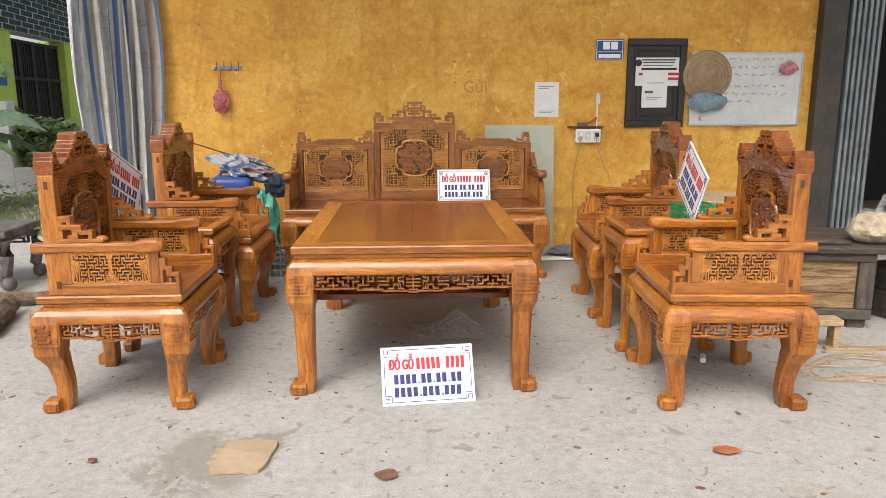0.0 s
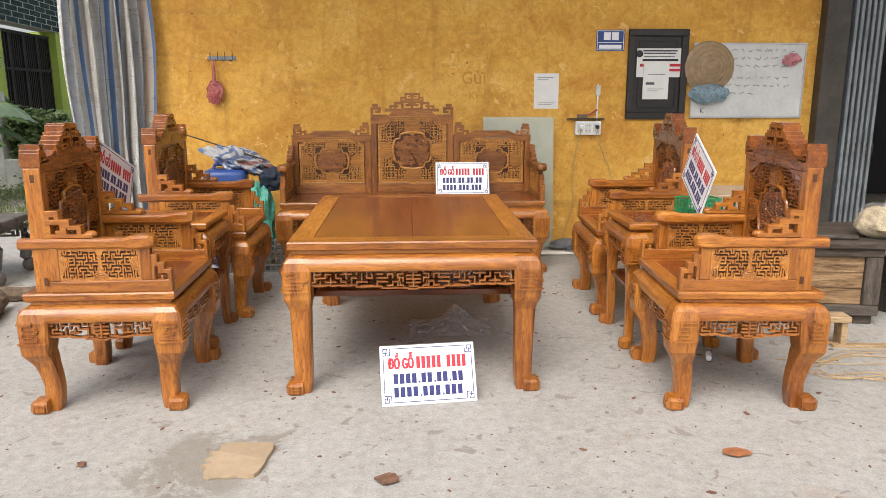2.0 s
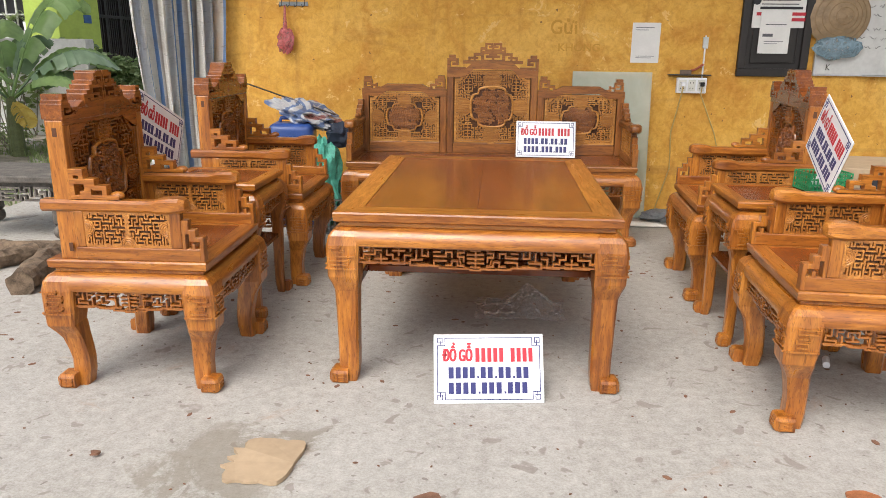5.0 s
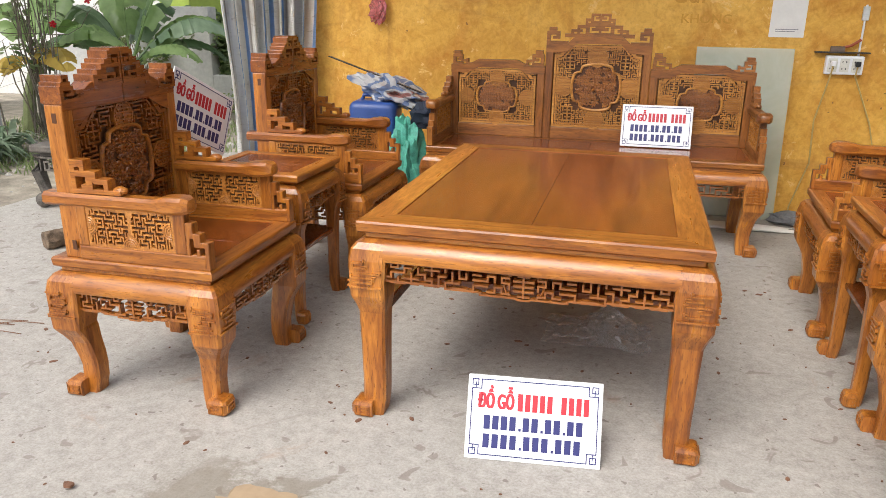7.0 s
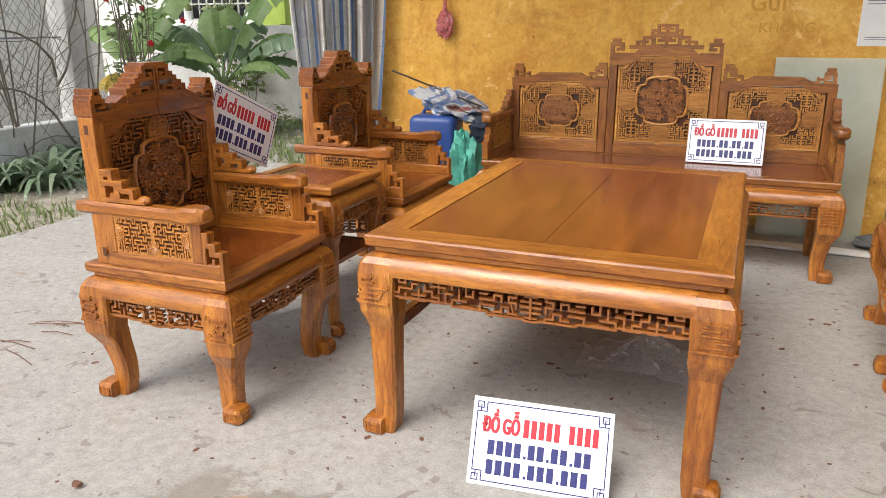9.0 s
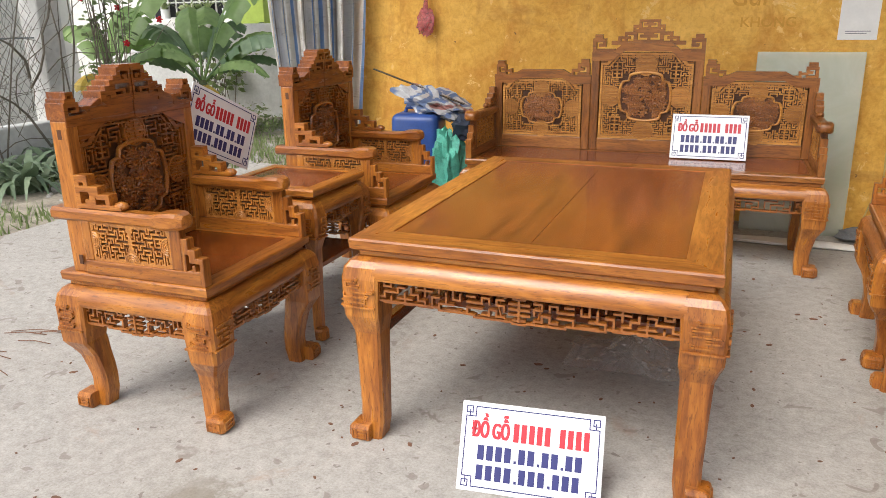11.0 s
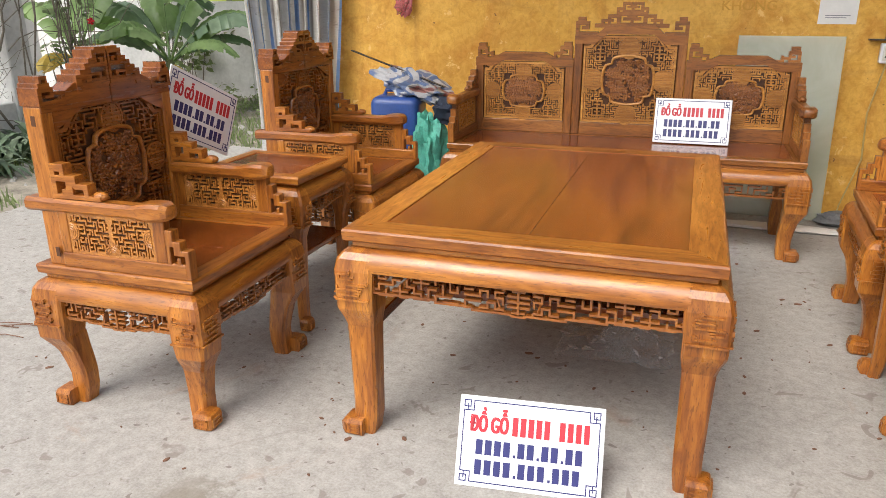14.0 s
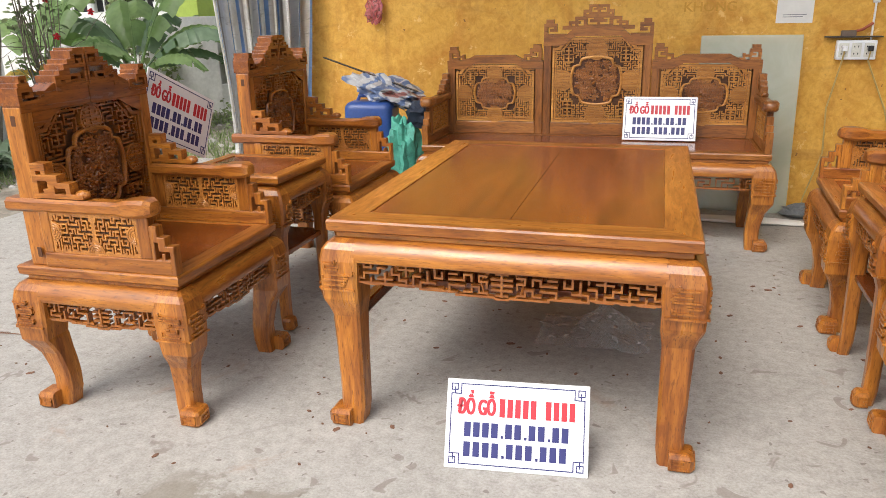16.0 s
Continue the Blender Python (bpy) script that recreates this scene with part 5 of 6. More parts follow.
# right side: carton, basket, rough timber chest, scraps
CARTON = plain("brown_cardboard", (0.42, 0.31, 0.2), 0.85, 0, 0.12, 5, 0.1)
c = thing("carton", "brown cardboard carton with dark print", "box", pose(1.97, 4.42, 0, 0, 0, -4))
part("body", block(-0.24, 0.24, -0.24, 0.24, 0, 0.66, 0.004, 1), CARTON, c)
rects_part("print_bars", [(-0.16, -0.12, 0.46, 0.62), (-0.08, -0.05, 0.54, 0.62), (-0.03, 0.0, 0.54, 0.62)], -0.2425, -0.2395, INKK, c)
b = thing("basket", "small green plastic basket with white contents", "basket", pose(1.52, 3.76, 0.632, 0, 0, 10))
GREENP = plain("green_plastic", (0.02, 0.26, 0.1), 0.4)
rr = []
for k in range(12):
    rr.append((-0.10 + 0.017 * k, -0.095 + 0.017 * k, 0, 0.075))
for k in range(4):
    rr.append((-0.10, 0.092, 0.024 * k, 0.024 * k + 0.007))
for sy in (-0.065, 0.065):
    bm = bmesh.new()
    union(bm, rr, sy - 0.002, sy + 0.002)
    part("side", bm, GREENP, b)
for sx in (-0.1, 0.092):
    bm = bmesh.new()
    union(bm, [(-0.063 + 0.017 * k, -0.058 + 0.017 * k, 0, 0.075) for k in range(8)] + [(-0.063, 0.063, 0.024 * k, 0.024 * k + 0.007) for k in range(4)], -0.002, 0.002, Matrix.Translation((sx, 0, 0)) @ Matrix.Rotation(radians(90), 4, "Z"))
    part("side", bm, GREENP, b)
part("bottom", block(-0.1, 0.092, -0.063, 0.063, 0, 0.005, 0, 0), GREENP, b)
bm = bmesh.new()
tube(bm, [(-0.004, -0.065 * math.cos(a), 0.07 + 0.075 * math.sin(a)) for a in [math.pi * k / 10 for k in range(11)]], 0.004, 6)
part("handle", bm, GREENP, b)
s = part("paper_wad", crumple(0.04, (1.2, 1.0, 0.8), 41, 0.3, 2), PAPER, None)
s.location = (1.52, 3.76, 0.665)
tagged(s, "crumpled white paper in basket", "paper")

OLDD = wood("old_dark_timber", "x", (0.035, 0.026, 0.02), (0.075, 0.058, 0.045), (0.125, 0.1, 0.08), 0.75, 0.0)
OLDDZ = wood("old_dark_timber_up", "z", (0.035, 0.026, 0.02), (0.075, 0.058, 0.045), (0.125, 0.1, 0.08), 0.75, 0.0)
OLDL = wood("weathered_plank", "x", (0.06, 0.03, 0.014), (0.24, 0.14, 0.065), (0.4, 0.26, 0.135), 0.75, 0.0, 1.0)
c = thing("timber_chest", "rough unfinished wooden chest with dark frame", "chest", pose(2.14, 3.83, 0.0, 0, 0, -6) @ Matrix.Diagonal((1, 1, 0.85, 1)))
for a, b2, z0, z1 in ((-0.4, 0.42, 0.06, 0.13), (-0.4, 0.42, 0.445, 0.5)):
    part("rail", block(a, b2, -0.03, 0.04, z0, z1, 0.008, 2), OLDD, c)
for a in (-0.4, 0.33):
    part("stile", block(a, a + 0.09, -0.028, 0.042, 0.13, 0.445, 0.008, 2), OLDDZ, c)
for k in range(3):
    part("plank", block(-0.31, 0.33, -0.008, 0.02, 0.13 + 0.105 * k, 0.233 + 0.105 * k, 0.004, 1), OLDL, c)
part("top", block(-0.44, 0.9, -0.05, 0.62, 0.502, 0.545, 0.008, 2), OLDD, c)
part("end_panel", block(0.38, 0.42, 0.042, 0.6, 0.06, 0.5, 0.006, 1), OLDDZ, c)
part("back_panel", block(-0.4, 0.38, 0.56, 0.6, 0.0, 0.5, 0.004, 1), OLDD, c)
part("foot", block(-0.38, -0.28, -0.01, 0.08, 0.0, 0.06, 0.005, 1), OLDD, c)
part("foot", block(0.3, 0.4, -0.01, 0.08, 0.0, 0.06, 0.005, 1), OLDD, c)
part("carved_edge", block(-0.42, 0.3, 0.02, 0.06, 0.546, 0.575, 0.01, 2), OLDD, c)
ob = thing("timber_block", "dark timber beam lying beside the chest", "timber", pose(2.95, 3.7, 0, 0, 0, 20))
part("beam", block(-0.1, 0.12, -0.4, 0.5, 0.0, 0.16, 0.012, 2), OLDD, ob)
part("beam", block(-0.08, 0.1, -0.2, 0.5, 0.16, 0.3, 0.012, 2), OLDD, ob)
b = thing("clear_bag", "clear plastic bag of pale wood shavings, knotted", "bag", pose(2.6, 3.9, 0.464) @ Matrix.Diagonal((1.15, 1.15, 1.15, 1)))
SHAV = plain("pale_shavings", (0.5, 0.39, 0.22), 0.8, 0, 0.35, 45, 0.8)
ob = part("contents", crumple(0.105, (1.1, 0.9, 0.75), 51, 0.15, 3), SHAV, b)
ob.location = (0, 0, 0.07)
CLEAR = film_plastic("clear_film", (0.75, 0.75, 0.75), 0.13, 0.12)
ob = part("film", crumple(0.112, (1.12, 0.92, 0.8), 51, 0.17, 3), CLEAR, b, smooth=True)
ob.location = (0, 0, 0.075)
bm = bmesh.new()
tube(bm, [(0.0, 0, 0.13), (0.02, 0, 0.17), (0.035, 0, 0.21), (0.05, 0.01, 0.23)], 0.016, 7, 0.8)
part("knot", bm, CLEAR, b)
PALE = wood("pale_offcut", "x", (0.25, 0.15, 0.075), (0.42, 0.28, 0.15), (0.55, 0.4, 0.24), 0.75, 0.0)
s = thing("low_bench", "tiny bench of pale wood offcuts on floor", "offcut", pose(2.1, 3.46, 0, 0, 0, -4))
part("top", block(-0.16, 0.1, -0.05, 0.05, 0.13, 0.16, 0.003, 1), PALE, s)
for a in (-0.12, 0.06):
    part("leg", block(a, a + 0.03, -0.04, 0.04, 0.0, 0.13, 0.002, 1), PALE, s)
s = part("offcut_slat", block(-0.18, 0.2, -0.02, 0.02, 0, 0.015, 0.002, 1), PALE)
s.matrix_world = pose(2.3, 3.42, 0, 0, 0, -3)
tagged(s, "thin pale wood slat on floor", "offcut")

ROPE = plain("straw_coloured_twine", (0.5, 0.33, 0.15), 0.7, 0, 0.2)
rnd = random.Random(77)
bm = bmesh.new()
for k in range(5):
    a0 = rnd.random() * 6
    cx, cy, r = 2.05 + 0.2 * rnd.random(), 3.02 + 0.22 * rnd.random(), 0.10 + 0.16 * rnd.random()
    tube(bm, [(cx + r * 1.6 * math.cos(a0 + 0.35 * i), cy + r * math.sin(a0 + 0.35 * i) * (0.7 + 0.3 * math.sin(i)), 0.003 + 0.003 * (k + i % 2)) for i in range(14)], 0.0022, 5)
tube(bm, [(1.75, 3.25, 0.005), (1.95, 3.2, 0.006), (2.15, 3.3, 0.005), (2.4, 3.22, 0.006), (2.7, 3.28, 0.005)], 0.0025, 5)
ob = part("twine", bm, ROPE)
tagged(ob, "loose tangle of straw-coloured twine on floor", "twine", kind="stuff")
b = thing("small_bottle", "small white plastic bottle lying on floor", "bottle", pose(1.44, 3.28, 0.014, 0, 90, 70))
bm = bmesh.new()
tube(bm, [(0, 0, -0.035), (0, 0, -0.03), (0, 0, 0.025), (0, 0, 0.032)], 0.014, 12)
part("body", bm, WHITE, b)
bm = bmesh.new()
tube(bm, [(0, 0, 0.032), (0, 0, 0.05)], 0.008, 10)
part("cap", bm, plain("yellow_cap", (0.6, 0.45, 0.05), 0.4), b)

# floor: cardboard, chips, film, cable
bm = bmesh.new()
rnd = random.Random(12)
poly = []
for k in range(44):
    a = 2 * math.pi * k / 44
    c, sn = math.cos(a), math.sin(a)
    r = 1.0 / (abs(c) ** 7 + abs(sn) ** 7) ** (1 / 7) * (1 + 0.10 * noise.noise(Vector((c * 2.2, sn * 2.2, 4))) + 0.05 * noise.noise(Vector((c * 9, sn * 9, 1))))
    if 2.6 < a < 3.5:
        r *= 1.22 - 0.3 * (k % 2)
    poly.append((-0.563 + 0.096 * r * c + 0.01 * sn, 2.335 + 0.118 * r * sn))
top = [bm.verts.new((x, y, 0.012 + 0.012 * noise.noise(Vector((x * 9, y * 9, 0))))) for x, y in poly]
bot = [bm.verts.new((x, y, 0.002)) for x, y in poly]
bm.faces.new(top)
bm.faces.new(bot[::-1])
for i in range(len(poly)):
    j = (i + 1) % len(poly)
    bm.faces.new((top[i], bot[i], bot[j], top[j]))
ob = part("cardboard_scrap", bm, CARTON)
tagged(ob, "torn flat brown cardboard piece on floor", "cardboard")


def chip(x, y, sx, sy, turn, mat, label, seed):
    bm = bmesh.new()
    rnd = random.Random(seed)
    n = 9
    pts = [(sx * (0.7 + 0.4 * rnd.random()) * math.cos(2 * math.pi * k / n), sy * (0.7 + 0.4 * rnd.random()) * math.sin(2 * math.pi * k / n)) for k in range(n)]
    prism(bm, [(a, b) for a, b in pts], 0, 0.008, Matrix.Rotation(radians(90), 4, "X"))
    ob = part("wood_chip", bm, mat)
    ob.matrix_world = pose(x, y, 0.009, 0, 0, turn)
    tagged(ob, label, "wood chip")


BARK = plain("brown_bark", (0.2, 0.1, 0.06), 0.9, 0, 0.3, 30, 0.5)
chip(-0.045, 2.185, 0.045, 0.032, 10, BARK, "flat dark red-brown bark chip on floor", 1)
chip(1.17, 2.33, 0.05, 0.028, -12, plain("orange_chip", (0.36, 0.13, 0.05), 0.8, 0, 0.3, 30), "orange-brown wood chip on floor", 2)
chip(-1.09, 2.31, 0.017, 0.013, 0, BARK, "small dark wood chip on floor", 3)
rnd = random.Random(31)
bm = bmesh.new()
for k in range(330):
    x, y = rnd.uniform(-2.2, 3.0), rnd.uniform(1.6, 4.9)
    s = 0.003 + 0.009 * rnd.random() ** 3
    bmesh.ops.create_icosphere(bm, subdivisions=1, radius=1, matrix=Matrix.LocRotScale((x, y, 0.001), Euler((0, 0, rnd.random() * 6)), (s * 1.8, s, 0.003)))
ob = part("floor_debris", bm, BARK)
tagged(ob, "scattered dark crumbs and specks on floor", "debris", kind="stuff")
bm = bmesh.new()
nx, ny = 26, 16
g = [[bm.verts.new((0.0 + 0.42 * i / nx + 0.03 * noise.noise(Vector((i * 0.4, j * 0.4, 5))), 3.62 + 0.3 * j / ny + 0.04 * noise.noise(Vector((i * 0.3, j * 0.5, 1))), 0.006 + max(0, 0.11 * math.exp(-(((i / nx - 0.62) / 0.2) ** 2 + ((j / ny - 0.6) / 0.3) ** 2)) + 0.03 * noise.noise(Vector((i * 0.35, j * 0.45, 8)))))) for i in range(nx + 1)] for j in range(ny + 1)]
for j in range(ny):
    for i in range(nx):
        bm.faces.new((g[j][i], g[j][i + 1], g[j + 1][i + 1], g[j + 1][i]))
bmesh.ops.solidify(bm, geom=bm.faces, thickness=0.0015)
ob = part("plastic_film", bm, film_plastic("thin_clear_film", (0.75, 0.75, 0.75), 0.22, 0.15), None, smooth=True)
tagged(ob, "crumpled clear plastic film under table", "plastic film")
bm = bmesh.new()
for k in range(4):
    tube(bm, [(1.38 + (0.09 + 0.012 * k) * math.cos(a), 5.55 + (0.06 + 0.01 * k) * math.sin(a), 0.008 + 0.008 * k) for a in [2 * math.pi * i / 18 for i in range(19)]], 0.005, 5)
ob = part("cable_coil", bm, bpy.data.materials["yellowed_cable"])
tagged(ob, "coil of yellow cable on floor by wall", "cable")
s = part("grey_rag", crumple(0.1, (1.3, 0.7, 0.45), 61, 0.3, 3), plain("grey_cloth", (0.2, 0.21, 0.22), 0.9, 0, 0.3, 12), None, smooth=True)
s.location = (1.24, 5.78, 0.04)
tagged(s, "dirty grey rag heap beside glass sheet", "rag")
bm = crumple(0.13, (1.0, 0.5, 0.12), 64, 0.3, 3)
s = part("white_wrap", bm, PAPER, None, smooth=True)
s.matrix_world = pose(0.85, 5.6, 0.012, 0, 0, 0)
s.scale = (3.0, 1, 1)
tagged(s, "crumpled white wrapping under the bench", "wrapping")

# ---- yard, plants and houses beside the shop ----
LIME = plain("lime_green_paint", (0.42, 0.55, 0.1), 0.7, 0, 0.12, 4)
GATE = plain("dark_brown_steel_gate", (0.035, 0.028, 0.028), 0.5, 0.2, 0.2, 6)
TILE = plain("black_glazed_tile", (0.02, 0.03, 0.035), 0.2, 0, 0.3, 3, 0.02)
GROUT = plain("pale_grout", (0.42, 0.44, 0.42), 0.8)
TEAL = plain("dark_teal_soffit", (0.03, 0.075, 0.075), 0.7)
PLASTER = plain("pale_plaster", (0.72, 0.72, 0.69), 0.85, 0, 0.12, 3, 0.2)


def foliage(name, a, b, rough=0.45, trans=0.25):
    m, t, bs = nodes_of(name)
    geo = t.nodes.new("ShaderNodeNewGeometry")
    v = coords(t)
    f = noise_tex(t, v, 6, 3)
    c = mix(t, geo.outputs["Random Per Island"], a, b)
    c = mix(t, ramp(t, f, ((0.4, (0, 0, 0)), (0.7, (0.45, 0.45, 0.45)))), c, tuple(x * 0.5 for x in a))
    t.links.new(c, bs.inputs["Base Color"])
    bs.inputs["Roughness"].default_value = rough
    tl = t.nodes.new("ShaderNodeBsdfTranslucent")
    t.links.new(c, tl.inputs[0])
    mx = t.nodes.new("ShaderNodeMixShader")
    mx.inputs[0].default_value = trans
    t.links.new(bs.outputs[0], mx.inputs[1])
    t.links.new(tl.outputs[0], mx.inputs[2])
    t.links.new(mx.outputs[0], t.nodes["Material Output"].inputs[0])
    return m


LEAF = foliage("shrub_leaf", (0.13, 0.21, 0.08), (0.34, 0.42, 0.21), 0.45, 0.4)
BANANA = foliage("banana_leaf", (0.2, 0.34, 0.1), (0.38, 0.53, 0.22), 0.32, 0.5)
BANANA2 = foliage("banana_leaf_dark", (0.17, 0.27, 0.15), (0.3, 0.4, 0.26), 0.25, 0.35)
DRYL = foliage("yellow_banana_leaf", (0.45, 0.3, 0.04), (0.55, 0.42, 0.1), 0.6, 0.2)
LILY = foliage("strap_leaf", (0.15, 0.22, 0.13), (0.32, 0.4, 0.26), 0.28, 0.3)
GRASS = foliage("grass_blade", (0.18, 0.25, 0.09), (0.36, 0.43, 0.2), 0.6, 0.35)
STEM = plain("pale_green_stem", (0.16, 0.19, 0.08), 0.6, 0, 0.3, 8)
TWIG = plain("grey_brown_twig", (0.19, 0.165, 0.13), 0.9, 0, 0.3, 12)

# house with gate
hs = thing("house", "lime green house front with dark gate and tiled band", "house", kind="")
part("wall", block(-13.0, -7.15, 12.2, 12.4, -0.05, 4.5, 0, 0), PLASTER, hs)
part("pillar", block(-7.15, -6.6, 11.9, 12.4, -0.05, 2.4, 0.005, 1), LIME, hs)
part("pillar", block(-5.66, -5.36, 11.9, 12.4, -0.05, 2.4, 0.005, 1), LIME, hs)
part("side_strip", block(-5.36, -4.9, 12.1, 12.4, -0.05, 2.4, 0.003, 1), PLASTER, hs)
part("end_wall", block(-7.6, 3.0, 20.2, 20.4, -0.05, 4.5, 0, 0), TEAL, hs)
part("tile_band", block(-8.3, -4.1, 11.86, 12.2, 2.4, 3.4, 0, 0), GROUT, hs)
one = block(-0.088, 0.088, 0, 0.012, -0.042, 0.042, 0.004, 1)
me = bpy.data.meshes.new("tile")
one.to_mesh(me)
one.free()
me.materials.append(TILE)
band = bpy.data.objects["tile_band"]
for r in range(10):
    for k in range(22):
        o = new("tile", me)
        o.parent = band
        o.location = (-8.2 + 0.195 * k + (0.0975 if r % 2 else 0), 11.852, 2.452 + 0.098 * r)
part("soffit", block(-9.5, -4.0, 11.2, 12.2, 3.42, 3.55, 0, 0), TEAL, hs)
# near-black backing sheet stands for the darkness behind the gate bars
gt = part("gate", block(-6.6, -5.66, 12.12, 12.2, 0, 2.3, 0, 0), plain("unlit_behind_gate", (0.015, 0.014, 0.016), 0.8), hs, "dark steel gate with vertical bars")
for k in range(5):
    x = -6.6 + 0.235 * k
    part("gate_frame", block(x - 0.02, x + 0.02, 12.04, 12.12, 0, 2.3, 0, 0), GATE, gt)
for k in range(28):
    x = -6.58 + 0.0335 * k
    part("gate_bar", block(x - 0.007, x + 0.007, 12.06, 12.09, 0.0, 2.28, 0, 0), GATE, gt)
for z in (0.05, 1.62, 2.26):
    part("gate_rail", block(-6.6, -5.66, 12.03, 12.1, z, z + 0.05, 0, 0), GATE, gt)
part("plate", block(-6.83, -6.73, 11.885, 11.9, 1.5, 1.63, 0.002, 1), plain("small_blue_plate", (0.05, 0.13, 0.35), 0.4), hs)
# the gate front runs away from the yard, almost at right angles to the window wall
TURNED = Matrix(((-0.29, -0.992, 0, -7.09 - 0.29 * 6.6 + 0.992 * 12.0), (2.64, -0.123, 0, 12.7 + 2.64 * 6.6 + 0.123 * 12.0), (0, 0, 1, 0), (0, 0, 0, 1)))
for o in hs.children:
    if o.name.split(".")[0] in ("pillar", "side_strip", "tile_band", "soffit", "gate", "plate"):
        o.matrix_local = TURNED @ o.matrix_local
# barred window with pots
wn1 = thing("window_1", "barred window with small pots on its sill", "window", kind="structure")
# flat near-black sheet in place of the unlit room behind the grille
part("opening", block(-9.8, -7.35, 12.16, 12.196, 1.35, 2.9, 0, 0), UNLIT, wn1)
bm = bmesh.new()
rr = [(-9.8 + 0.175 * k, -9.775 + 0.175 * k, 1.35, 2.9) for k in range(15)] + [(-9.8, -7.35, 1.35 + 0.26 * k, 1.375 + 0.26 * k) for k in range(7)]
union(bm, rr, 12.08, 12.1)
part("grille", bm, plain("white_grille", (0.6, 0.6, 0.58), 0.5), wn1)
part("window_sill", block(-9.9, -7.3, 11.98, 12.2, 1.25, 1.35, 0.005, 1), PLASTER, wn1)


def blades(bm, x, y, z, n, length, width, spread, rnd, seg=4, droop=0.9):
    for k in range(n):
        a = rnd.random() * 6.283
        L = length * (0.6 + 0.5 * rnd.random())
        d = Vector((math.cos(a), math.sin(a), 0))
        side = Vector((-d.y, d.x, 0))
        p = Vector((x + rnd.uniform(-spread, spread), y + rnd.uniform(-spread, spread), z))
        lift = 0.9 + 0.5 * rnd.random()
        prev = None
        for i in range(seg + 1):
            f = i / seg
            c = p + d * (L * 0.75 * f) + Vector((0, 0, L * (lift * f - droop * f * f)))
            w = width * (1 - 0.85 * f ** 1.5) / 2
            cur = (bm.verts.new(c - side * w), bm.verts.new(c + side * w))
            if prev:
                bm.faces.new((prev[0], prev[1], cur[1], cur[0]))
            prev = cur


def pot(x, seed):
    p = thing("flower_pot", "small white pot with green plant on sill", "plant", pose(x, 12.03, 1.35), "sill pots")
    bm = bmesh.new()
    tube(bm, [(0, 0, 0), (0, 0, 0.16)], 0.06, 12, 1.3)
    part("pot", bm, WHITE, p)
    bm = bmesh.new()
    blades(bm, 0, 0, 0.15, 18, 0.35, 0.03, 0.03, random.Random(seed))
    part("leaves", bm, GRASS, p)


for k, x in enumerate((-9.3, -8.75, -8.35, -7.95, -7.65)):
    pot(x, k)

ob = part("garden_wall", block(-12.0, -5.52, 10.0, 10.2, -0.05, 1.25, 0.006, 1), GREYWALL)
tagged(ob, "grey cement-rendered garden wall", "wall", kind="structure")
ob = part("planter_wall", block(-5.52, -3.9, 10.0, 10.18, -0.05, 0.36, 0.01, 1), GREYWALL)
tagged(ob, "low grey cement planter wall", "wall", kind="structure")
ob = part("neighbour_wall", block(-8.4, -8.2, 0.0, 9.0, -0.05, 2.6, 0, 0), plain("pale_neighbour_wall", (0.85, 0.84, 0.82), 0.85, 0, 0.06, 2))
tagged(ob, "pale plastered wall of neighbouring building", "wall", kind="structure")


def leafy(name, blobs, count, size, mat, label, cat, seed, twigs=8, parent=None):
    """A shrub: twigs and many small leaves spread through uneven clumps."""
    rnd = random.Random(seed)
    t = thing(name, label, cat)
    bm = bmesh.new()
    for x, y, z, r in blobs:
        for k in range(twigs):
            e = Vector((x + rnd.uniform(-r, r), y + rnd.uniform(-r, r) * 0.7, z + rnd.uniform(-r * 0.3, r)))
            mid = (Vector((x, y, 0)) + e) / 2 + Vector((rnd.uniform(-0.1, 0.1), 0, 0.05))
            tube(bm, [(x + rnd.uniform(-0.1, 0.1), y, 0.0), mid, e], 0.008, 5, 0.4)
    part("twig_tangle", bm, TWIG, t)
    verts, faces = [], []
    for k in range(count):
        x, y, z, r = blobs[k % len(blobs)]
        a, b = rnd.random() * 6.283, rnd.uniform(-0.6, 1.0)
        rr = r * (0.55 + 0.5 * rnd.random())
        p = Vector((x + rr * math.cos(a) * math.cos(b), y + rr * 0.8 * math.sin(a) * math.cos(b), z + rr * math.sin(b)))
        s = size * (0.6 + 0.8 * rnd.random())
        e = Euler((rnd.uniform(-0.9, 0.9), rnd.uniform(-0.9, 0.9), rnd.random() * 6.28)).to_matrix()
        i0 = len(verts)
        for u, w, h in ((0, -0.5, 0), (0.32, -0.1, 0.06), (0.2, 0.3, 0.04), (0, 0.55, -0.05), (-0.2, 0.3, 0.04), (-0.32, -0.1, 0.06)):
            verts.append(p + e @ Vector((u * s, w * s, h * s)))
        faces.append(tuple(range(i0, i0 + 6)))
    me = bpy.data.meshes.new("leaves")
    me.from_pydata([tuple(v) for v in verts], [], faces)
    me.materials.append(mat)
    o = new("leaves", me)
    o.parent = t
    return t


leafy("shrub", [(-5.5, 10.35, 0.75, 0.38), (-5.1, 10.4, 0.7, 0.36), (-4.75, 10.45, 0.6, 0.34), (-5.9, 10.3, 0.9, 0.4), (-5.3, 10.3, 0.5, 0.3)], 2600, 0.11, LEAF, "dense green shrub behind low planter wall", "shrub", 3)
leafy("shrub", [(-6.5, 9.7, 0.9, 0.3), (-6.3, 9.75, 0.5, 0.3), (-6.7, 9.7, 1.3, 0.25)], 350, 0.1, GRASS, "green climbing shrub by garden wall", "shrub", 4)


